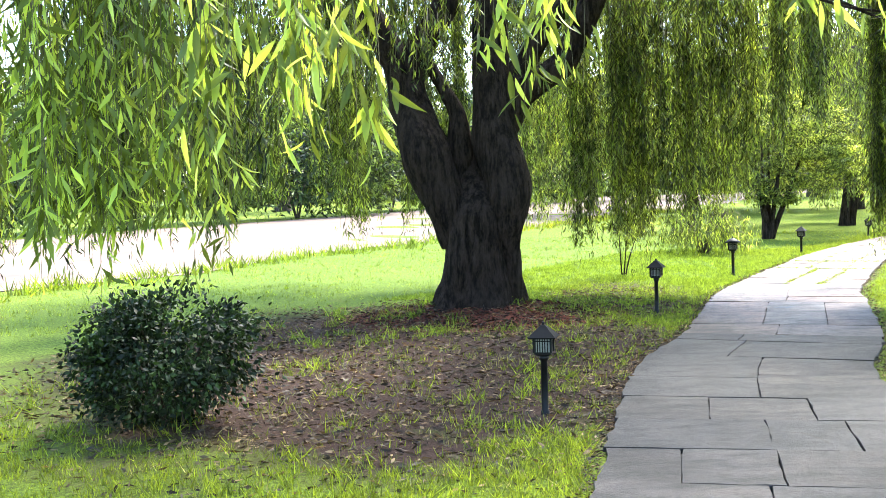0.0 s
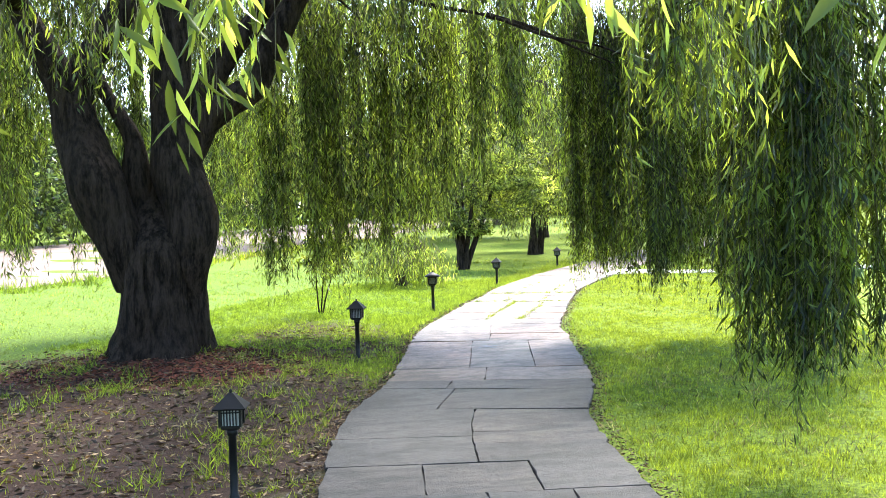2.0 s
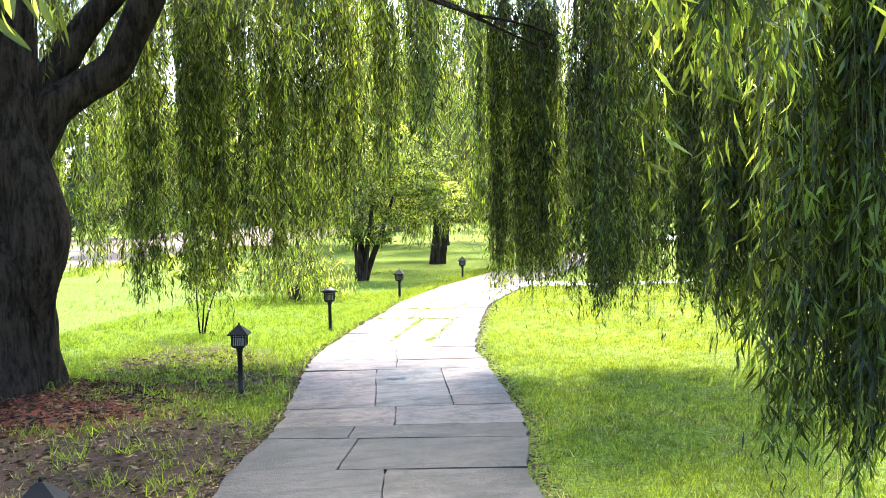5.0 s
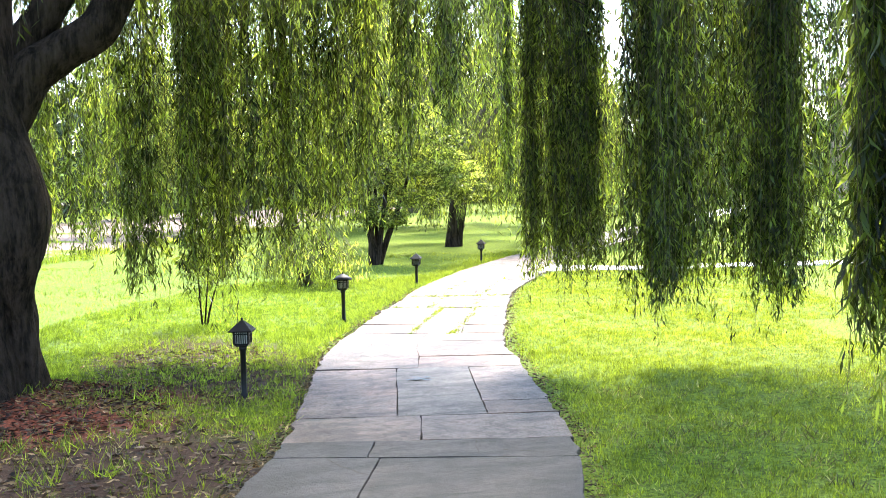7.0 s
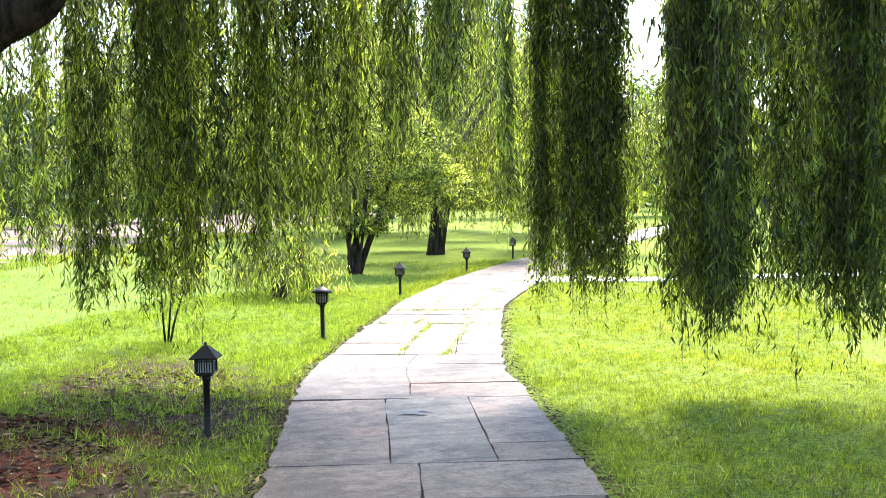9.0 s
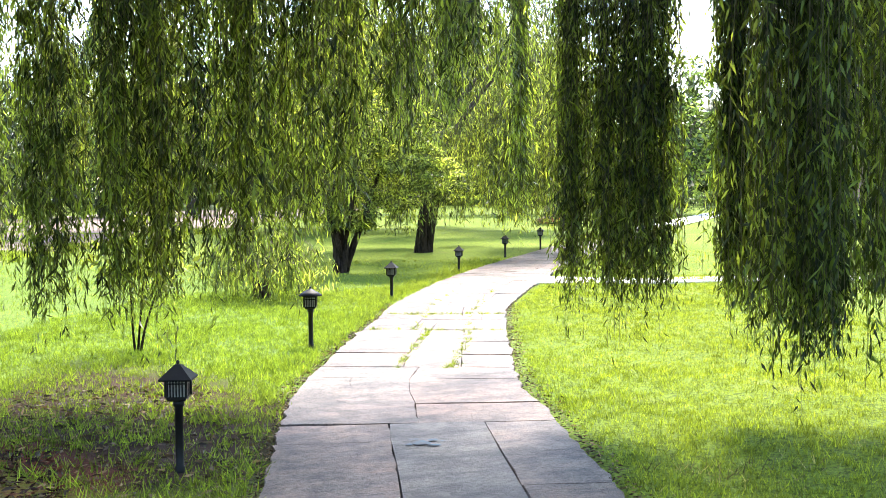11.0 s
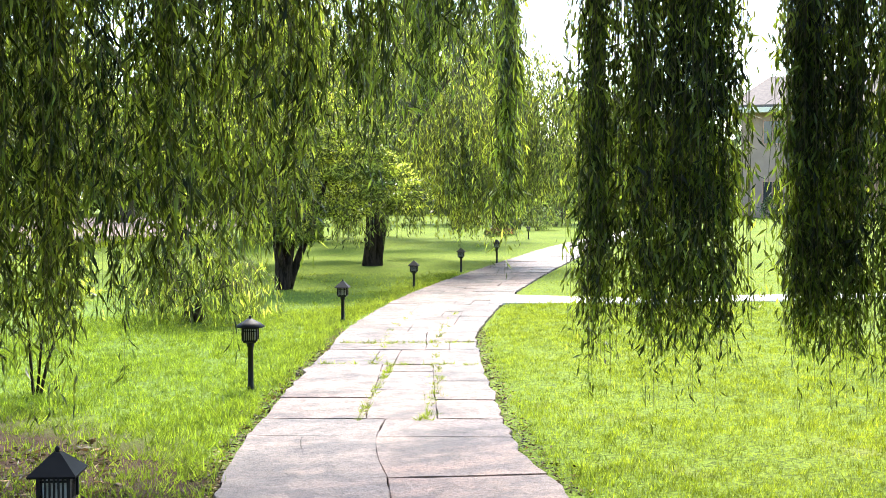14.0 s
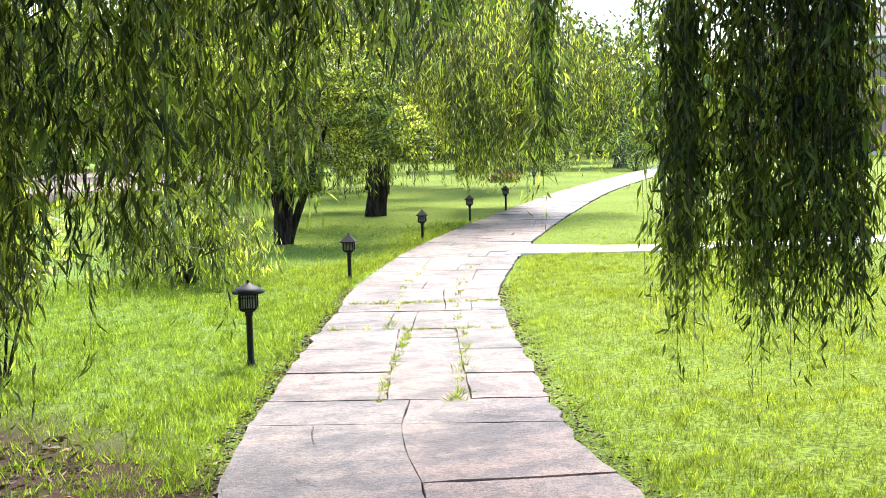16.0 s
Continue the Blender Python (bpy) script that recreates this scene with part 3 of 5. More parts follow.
FRINGE = [
    (2.2, 14.6, 1.0, 0.5, 2.1, 4.2, 28),
    (4.2, 15.6, 0.9, 0.5, 2.4, 4.4, 33),
    (6.5, 12.2, 0.5, 0.6, 2.2, 3.8, 60),
    (5.9, 10.8, 0.7, 0.6, 2.1, 3.6, 80),
    (3.4, 17.0, 1.1, 0.6, 2.4, 5.0, 28),
    (7.1, 13.2, 0.5, 0.5, 1.7, 3.9, 38),
    (0.6, 15.6, 1.0, 0.5, 2.0, 4.6, 52),
    (2.9, 15.7, 1.0, 0.4, 1.0, 4.4, 41),
    (3.9, 15.4, 0.8, 0.4, 1.6, 4.4, 33),
    (4.8, 14.9, 0.8, 0.4, 2.1, 4.4, 41),
]
BEHIND = [
    (-0.2, 15.0, 0.4, 0.3, 2.0, 5.2, 60),
    (-0.9, 15.0, 0.5, 0.4, 2.2, 5.4, 60),
    (-1.8, 14.8, 0.5, 0.4, 1.7, 5.0, 60),
    (-2.0, 17.2, 0.6, 0.5, 1.1, 5.0, 62),
    (-3.4, 17.4, 0.7, 0.5, 1.2, 4.8, 62),
    (0.3, 17.6, 0.5, 0.5, 1.3, 5.2, 55),
    (-4.6, 15.0, 0.7, 0.6, 1.1, 4.6, 62),
    (-1.2, 16.2, 0.6, 0.5, 0.85, 4.4, 63),
    (-0.4, 16.4, 0.4, 0.4, 0.9, 4.4, 48),
    (1.6, 17, 0.3, 0.4, 0.95, 4.5, 33),
    (-2.6, 15.3, 0.6, 0.5, 1.2, 4.2, 52),
    (-3.8, 12.5, 0.6, 0.6, 1, 4, 52),
    (-4.3, 10, 0.6, 0.6, 0.95, 3.8, 52),
    (2.9, 12.6, 0.5, 0.5, 2.9, 4.2, 33),
    (2.7, 9.5, 0.7, 0.6, 3, 4, 33),
]
NEAR_LEFT = [
    (-2.0, 4.3, 0.4, 0.35, 1.35, 3.2, 55),
    (-1.4, 4.4, 0.34, 0.3, 1.33, 3.1, 50),
    (-1.0, 4.7, 0.25, 0.3, 1.45, 3.1, 40),
    (-3.0, 5.2, 0.6, 0.5, 1.2, 3.2, 90),
]
NEAR_DARK = [
    (-1.2, 6.0, 0.22, 0.25, 1.36, 3.3, 80),
    (-1.75, 6.3, 0.3, 0.3, 1.3, 3.3, 70),
]
CLOSE_BY = [
    (-0.12, 2.75, 0.15, 0.16, 1.74, 2.9, 12),
    (0.02, 2.7, 0.10, 0.14, 1.64, 2.9, 8),
    (-0.42, 3.0, 0.16, 0.2, 1.75, 2.9, 12),
    (0.42, 3.5, 0.13, 0.12, 1.98, 2.9, 10),
    (1.46, 2.12, 0.05, 0.08, 1.76, 2.9, 7),
    (1.5, 3.4, 0.12, 0.12, 2.08, 2.9, 8),
    (0.75, 5.2, 0.06, 0.06, 1.95, 3.0, 4),
]
FINER = RIGHT_SIDE[:3] + LEFT_SIDE[1:5]
HUBS = [(1.95, 13.1, 4.4), (0.5, 13.6, 4.4), (-1.05, 13.4, 3.8), (1.45, 13.6, 4.1), (-1.2, 13.7, 4.3)]
k = 0
# the two nearest left-hand groups get the leaf painted as sunlit
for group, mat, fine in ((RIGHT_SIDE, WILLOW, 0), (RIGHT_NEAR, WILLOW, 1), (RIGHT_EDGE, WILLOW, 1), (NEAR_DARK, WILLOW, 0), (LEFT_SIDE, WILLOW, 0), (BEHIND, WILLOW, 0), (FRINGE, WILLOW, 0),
                         (NEAR_LEFT, WILLOW_SUNLIT, 1), (CLOSE_BY, WILLOW_SUNLIT, 2)):
    for spec in group:
        k += 1
        x, y, rx, ry, zb, zt, n = spec
        hub = min(HUBS, key=lambda h: math.hypot(h[0] - x, h[1] - y))
        close = group in (RIGHT_NEAR, RIGHT_EDGE)
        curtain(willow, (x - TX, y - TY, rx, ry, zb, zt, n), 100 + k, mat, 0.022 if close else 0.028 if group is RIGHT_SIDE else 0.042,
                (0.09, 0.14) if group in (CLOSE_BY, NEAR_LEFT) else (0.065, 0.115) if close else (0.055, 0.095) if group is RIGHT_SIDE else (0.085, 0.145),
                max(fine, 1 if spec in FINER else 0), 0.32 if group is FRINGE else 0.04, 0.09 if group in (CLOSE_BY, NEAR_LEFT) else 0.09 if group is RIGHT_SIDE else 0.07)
        far = math.hypot(hub[0] - x, hub[1] - y)
        part("branch", mesh_of("branch", *bough(wp(*hub), wp(x, y, zt + 0.05), 0.35 + 0.05 * far, 0.03 + 0.006 * far, 0.012, k), BARK, True), willow)


for k, pts in enumerate([[(1.53, 13.3, 4.1), (2.4, 12.95, 4.0), (3.1, 12.6, 3.75), (3.7, 12.35, 3.6), (4.2, 11.9, 3.32), (4.7, 11.75, 3.2), (5.2, 11.35, 2.9)],
                         [(3.7, 12.35, 3.6), (4.2, 12.45, 3.5), (4.6, 12.3, 3.28), (5.1, 12.35, 3.1)], [(1.6, 14.0, 4.6), (2.4, 14.9, 4.3), (3.4, 15.2, 3.5)]]):
    part("branch", mesh_of("branch", *tube([wp(*q) for q in pts], [0.032, 0.022, 0.014, 0.005], 8, 0.3, 70 + k, 5), BARK, True), willow)


def dome(parent, at, radius, low, high, n, seed, mat, leaf=(0.13, 0.2), gap=0.06, floor=3.4, hang=(0.8, 2.6), width=0.085):
    """The upper crown: shoots that spring from a rounded top and hang down inside it."""
    rng = np.random.default_rng(seed)
    tuft = max(8, n // 14)
    pick = rng.integers(0, tuft, n)
    px, py = np.sqrt(rng.random(tuft)), rng.random(tuft) * math.tau
    qx = (px * np.cos(py))[pick] + rng.normal(size=n) * 0.22 / radius
    qy = (px * np.sin(py))[pick] + rng.normal(size=n) * 0.22 / radius
    r, th = radius * np.minimum(np.hypot(qx, qy), 1.0), np.arctan2(qy, qx)
    wob = 1.0 + 0.13 * np.sin(3 * th + seed) + 0.08 * np.sin(7 * th)
    z = low + (high - low) * np.sqrt(np.maximum(0.02, 1 - (r / radius) ** 2)) * rng.uniform(0.72, 1.06, n)
    roots = np.column_stack([at[0] + r * wob * np.cos(th), at[1] + r * wob * np.sin(th), z])
    L = np.minimum(rng.uniform(*hang, n), np.maximum(z - floor - rng.random(n) * 0.5, 0.25))
    out = np.column_stack([np.cos(th), np.sin(th)]) * rng.uniform(0.1, 0.6, (n, 1))
    V, F, SV, SF = strands(roots, L, out, rng, gap, leaf, width, stem=0.004)
    ob = part("crown", mesh_of("crown", V, F, mat), parent, "high crown of drooping leafy shoots")
    tagged(part("twigwork", mesh_of("twigwork", SV, SF, TWIG), ob), kind="stuff")


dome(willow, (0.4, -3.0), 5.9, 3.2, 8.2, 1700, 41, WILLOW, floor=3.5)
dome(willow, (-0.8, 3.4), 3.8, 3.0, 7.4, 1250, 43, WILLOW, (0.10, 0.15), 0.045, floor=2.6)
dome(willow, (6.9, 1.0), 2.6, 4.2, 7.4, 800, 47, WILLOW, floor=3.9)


def small_willow(at, r, h, skirt, n, seed, trunk_r, lean=(0.0, 0.0), label="weeping willow with a dark trunk on the lawn", mat=None, big=1.0, twin=False):
    """A willow further off: trunk, limbs, an upper dome and a skirt of hanging shoots."""
    rng = np.random.default_rng(seed)
    tree = empty("willow_tree", (*at, 0), label, "tree", "willows along the path")
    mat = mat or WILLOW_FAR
    part("trunk", mesh_of("trunk", *tube([(0, 0, -0.1), (0, 0, 0.25), (lean[0] * 0.4, lean[1] * 0.4, 1.2), (lean[0], lean[1], 2.4)],
                                         [trunk_r * 1.5, trunk_r, trunk_r * 0.85, trunk_r * 0.8], 18, 0.14, seed, 6, 0.05), BARK, True), tree)
    if twin:
        part("trunk", mesh_of("trunk", *tube([(0.2, 0.1, -0.1), (0.26, 0.1, 0.3), (0.45, 0.1, 1.3), (0.75, 0.1, 2.5)], [trunk_r * 1.2, trunk_r * 0.9, trunk_r * 0.7, trunk_r * 0.5], 16, 0.14, seed + 9, 6, 0.05), BARK, True), tree)
    for j in range(6):
        th = j * 1.05 + rng.random()
        tip = (lean[0] + math.cos(th) * r * 0.6, lean[1] + math.sin(th) * r * 0.6, h * rng.uniform(0.55, 0.8))
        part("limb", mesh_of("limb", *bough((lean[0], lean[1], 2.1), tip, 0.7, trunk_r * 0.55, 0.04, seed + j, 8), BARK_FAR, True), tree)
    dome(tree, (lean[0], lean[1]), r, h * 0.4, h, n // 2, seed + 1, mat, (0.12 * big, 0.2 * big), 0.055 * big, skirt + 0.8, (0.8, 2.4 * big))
    tuft = n // 16
    pick = rng.integers(0, tuft, n)
    th = (rng.random(tuft) * math.tau)[pick] + rng.normal(size=n) * 0.2 / r
    rr = r * (rng.uniform(0.5, 1.03, tuft)[pick] + rng.normal(size=n) * 0.15 / r) * (1 + 0.15 * np.sin(5 * th + seed))
    zt = h * rng.uniform(0.42, 0.62, n)
    zb = skirt + (1.5 * rng.random(tuft) ** 1.4)[pick] + np.abs(rng.normal(size=n)) * 0.4
    roots = np.column_stack([lean[0] + rr * np.cos(th), lean[1] + rr * np.sin(th), zt])
    V, F, SV, SF = strands(roots, np.maximum(zt - zb, 0.4), rng.normal(size=(n, 2)) * 0.2, rng, 0.05 * big, (0.11 * big, 0.17 * big), 0.085, stem=0.004)
    ob = part("hanging_foliage", mesh_of("hanging_foliage", V, F, mat), tree, "skirt of hanging willow shoots")
    tagged(part("twigwork", mesh_of("twigwork", SV, SF, TWIG), ob), kind="stuff")
    return tree


small_willow((10.75, 33.2), 4.6, 6.8, 0.45, 1900, 61, 0.14, (0.3, 0.0), twin=True)
small_willow((9.7, 52.0), 7.0, 13.0, 1.5, 1500, 67, 0.3, big=1.7)
small_willow((15.8, 47.4), 6.0, 12.0, 1.2, 1500, 71, 0.18, big=1.6)


def clumped(rng, n, clumps, centre, radii, spread):
    """Places gathered in clumps on and within an ellipsoid, denser towards its skin."""
    d = unit(rng.normal(size=(clumps, 3)))
    c = d * rng.uniform(0.45, 1.0, (clumps, 1)) ** 0.6
    pick = rng.integers(0, clumps, n)
    q = c[pick] + rng.normal(size=(n, 3)) * spread * np.array([1, 1, 0.6])
    return np.array(centre) + q * np.array(radii), d[pick]


def leafy_crown(parent, centre, radii, n, clumps, size, seed, mat, spread=0.13, width=0.22, label=""):
    rng = np.random.default_rng(seed)
    P, d = clumped(rng, n, clumps, centre, radii, spread)
    D = unit(d * 0.6 + rng.normal(size=(n, 3)) * 0.7 + np.array([0, 0, -0.15]))
    L = rng.uniform(0.7, 1.3, n) * size
    V, F = leaves(P, D, L, L * width, rng)
    return part("crown", mesh_of("crown", V, F, mat), parent, label)


def broad_tree(at, h, r, trunk_h, seed, mat=None, leaf_n=7000, size=0.3, label="leafy green tree in the distance", bark=None, name="tree", group=""):
    rng = np.random.default_rng(seed)
    tree = empty(name, (*at, 0), label, "tree", group)
    tr = 0.035 * h
    part("trunk", mesh_of("trunk", *tube([(0, 0, -0.1), (0.05, 0, trunk_h * 0.5), (0, 0.1, trunk_h), (0.1, 0, h * 0.75)],
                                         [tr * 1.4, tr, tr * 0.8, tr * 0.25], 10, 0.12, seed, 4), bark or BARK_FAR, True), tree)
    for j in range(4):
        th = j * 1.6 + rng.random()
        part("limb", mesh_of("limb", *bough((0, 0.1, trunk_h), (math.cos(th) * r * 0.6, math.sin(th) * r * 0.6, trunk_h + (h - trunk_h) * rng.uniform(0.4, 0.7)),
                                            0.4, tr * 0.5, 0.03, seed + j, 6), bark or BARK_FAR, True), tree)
    mid = (h + trunk_h * 0.7) / 2
    leafy_crown(tree, (0, 0, mid), (r, r, (h - trunk_h * 0.7) / 2), leaf_n, 70, size, seed, mat or TREE_LEAF)
    return tree


# multi-stemmed small tree by the path, with flat leafy tiers
small_tree = empty("small_tree", (7.1, 27.3, 0), "multi-stemmed small tree with flat tiers of leaves", "tree")
for j, (dx, dy, top, lean0) in enumerate([(-0.3, 0.1, 2.3, -0.02), (-0.1, 0.2, 2.8, -0.08), (0.35, -0.1, 2.7, 0.05), (0.95, 0.0, 2.5, 0.1), (0.15, 0.4, 3.0, 0.02), (-0.5, -0.1, 1.3, 0.1)]):
    part("stem", mesh_of("stem", *tube([(lean0, 0.05 * j, -0.08), (lean0 * 0.6 + dx * 0.2, dy * 0.3, 0.5), (dx * 0.6, dy * 0.7, 1.3), (dx * 0.9, dy, top * 0.85)],
                                       [0.085, 0.065, 0.05, 0.015], 9, 0.15, 30 + j, 5), BARK, True), small_tree)
for j, (cx, cy, cz, rx, rz, n) in enumerate([(0.05, 0, 2.2, 0.9, 0.5, 1700), (1.25, -0.4, 2.2, 0.75, 0.3, 1500), (1.75, -0.5, 1.85, 0.6, 0.3, 1100), (2.15, -0.3, 1.6, 0.4, 0.28, 600), (-0.6, 0.3, 2.9, 1.2, 0.6, 2000), (0.7, 0.2, 2.9, 1.3, 0.6, 2400),
                                              (0.8, -0.3, 1.65, 0.55, 0.4, 800), (-0.35, -0.2, 1.25, 0.4, 0.4, 600), (0.25, -0.35, 1.25, 0.5, 0.45, 1000), (1.35, 0.3, 1.5, 0.5, 0.35, 600), (1.0, -0.6, 2.5, 0.6, 0.25, 800)]):
    # two tiers are painted sunlit by the brighter leaf
    leafy_crown(small_tree, (cx, cy, cz), (rx, rx * 0.9, rz), int(n * 1.9), 34, 0.075, 300 + j, WILLOW_SUNLIT if j in (1, 2) else WILLOW_FAR, 0.15, 0.2)


def shrub(at, r, h, n, size, seed, mat, label, name="shrub", group="", width=0.22, stems=6, clumps=60):
    rng = np.random.default_rng(seed)
    ob = empty(name, (*at, 0), label, "shrub", group)
    for j in range(stems):
        th = j * math.tau / stems + rng.random()
        part("stem", mesh_of("stem", *tube([(0.05 * math.cos(th), 0.05 * math.sin(th), -0.08), (0.3 * r * math.cos(th), 0.3 * r * math.sin(th), h * 0.4),
                            (0.6 * r * math.cos(th), 0.6 * r * math.sin(th), h * 0.8)], [0.018 + 0.012 * r, 0.015, 0.006], 6, 0.1, seed + j, 3), BARK_FAR, True), ob)
    leafy_crown(ob, (0, 0, h * 0.52), (r, r, h * 0.5), n, clumps, size, seed, mat, 0.16, width)
    return ob


shrub((-1.8, 7.1), 0.56, 0.92, 13000, 0.045, 7, SHRUB_LEAF, "rounded dark evergreen shrub in bare earth", width=0.27, clumps=130)

# bright drooping willow bush on the lawn
bush = empty("willow_bush", (4.75, 23.0, 0), "bright lime willow bush with drooping shoots", "shrub")
rng = np.random.default_rng(77)
for j in range(7):
    part("stem", mesh_of("stem", *tube([(0.06 * math.cos(j), 0.06 * math.sin(j), -0.06), (0.2 * math.cos(j), 0.2 * math.sin(j), 0.45), (0.45 * math.cos(j), 0.45 * math.sin(j), 0.85)], [0.05, 0.035, 0.015], 7, 0.1, j, 4), BARK_FAR, True), bush)
n = 210
th, rr = rng.random(n) * math.tau, np.sqrt(rng.random(n)) * 0.7
zt = 0.35 + 0.6 * np.sqrt(np.maximum(0.05, 1 - (rr / 1.25) ** 2)) * rng.uniform(0.35, 1.25, n)
roots = np.column_stack([rr * np.cos(th), rr * np.sin(th), zt])
V, F, SV, SF = strands(roots, zt - rng.uniform(0.0, 0.35, n), np.column_stack([np.cos(th), np.sin(th)]) * rng.uniform(0.0, 0.55, (n, 1)), rng, 0.035, (0.09, 0.15), 0.09, stem=0.003)
ob = part("hanging_foliage", mesh_of("hanging_foliage", V, F, WILLOW_SUNLIT), bush)
tagged(part("twigwork", mesh_of("twigwork", SV, SF, TWIG), ob), kind="stuff")

# thin sapling
sapling = empty("sapling", (2.5, 18.0, 0), "thin sapling with two slender dark stems on the lawn", "tree")
for j, (dx, top) in enumerate([(-0.06, 1.25), (0.13, 1.1), (0.3, 0.8)]):
    part("stem", mesh_of("stem", *tube([(0.02 * j, 0, -0.05), (dx * 0.4, 0.02, 0.3), (dx, 0.03 * j, top)], [0.015, 0.011, 0.005], 7, 0.1, j, 5), BARK, True), sapling)
leafy_crown(sapling, (0.08, 0, 0.95), (0.45, 0.4, 0.45), 420, 40, 0.10, 12, WILLOW_SUNLIT, 0.15, 0.2)


# ---------- background planting ----------
BACK_LEFT = [(-28, 28), (-24, 35), (-21, 40), (-18.5, 44), (-15.5, 49), (-13, 54), (-10.5, 58), (-8, 62), (-5.5, 67), (-2, 71), (1, 76), (5, 80)]
rng = np.random.default_rng(9)
for j, (x, y) in enumerate(BACK_LEFT):
    dark = j % 2 == 0
    shrub((x + rng.uniform(-1, 1), y + rng.uniform(-1, 1)), rng.uniform(3.0, 3.9), rng.uniform(8, 11.0) if dark else rng.uniform(5.5, 7.5), 6000, 0.36, 200 + j,
          DARK_LEAF if dark else TREE_LEAF, "tall dark conifer beyond the clay road" if dark else "pale green bush beyond the clay road",
          "conifer" if dark else "bush", "planting beyond the road", 0.17, 5, 90)
for j, (x, y, h, r, th) in enumerate([(37.5, 65.5, 9.2, 4.2, 1.5), (30, 71, 9.5, 4.5, 2.0), (22, 76, 11, 5.5, 2.5), (12, 84, 12, 6, 2.5), (44, 84, 9.5, 4.6, 2.0),
                                      (-34, 22, 11, 5.5, 2.5), (-30, 48, 12, 6, 3), (-14, 78, 13, 6.5, 3), (34, 36, 7.0, 3.6, 1.9), (-26, 2, 11, 5, 2), (-12, -18, 11, 5, 2), (14, -20, 11, 5, 2), (30, 4, 10, 5, 2)]):
    broad_tree((x, y), h, r, th, 400 + j, leaf_n=6500 if y > 0 else 3000, size=0.34)
for j, (x, y, r, h) in enumerate([(27.6, 56.6, 1.05, 1.25), (24.9, 54.5, 0.6, 0.9), (34.0, 58.5, 1.5, 2.4), (36, 57.5, 1.1, 1.6), (31.5, 62, 1.4, 1.8)]):
    shrub((x, y), r, h, 2600, 0.10, 500 + j, TREE_LEAF if j != 1 else DARK_LEAF, "clipped green bush beside the path" if j != 1 else "low dark bush on the far lawn", "bush", "bushes along the far path", 0.22, 5, 60)


def far_woods():
    rng = np.random.default_rng(21)
    n = 52000
    c = 520
    th = np.radians(rng.uniform(-180, 180, c))
    d = rng.uniform(92, 125, c)
    cz = rng.uniform(0.3, 9.0, c)
    pick = rng.integers(0, c, n)
    P = np.column_stack([np.sin(th) * d, 15 + np.cos(th) * d, cz])[pick] + rng.normal(size=(n, 3)) * np.array([3.4, 3.4, 1.9])
    P[:, 2] = np.abs(P[:, 2]) + 0.05
    D = unit(rng.normal(size=(n, 3)))
    L = rng.uniform(1.2, 2.4, n)
    return leaves(P, D, L, L * 0.33, rng)


tagged(new("far_woods", mesh_of("far_woods", *far_woods(), TREE_LEAF)), "hazy green woods closing the view all round", "woods", kind="stuff")


# ---------- the house on the right ----------
def box_part(name, dims, mat, parent, label="", bevel=0.02):
    return part(name, bm_mesh(name, lambda bm: add_box(bm, *dims, bevel), mat), parent, label)


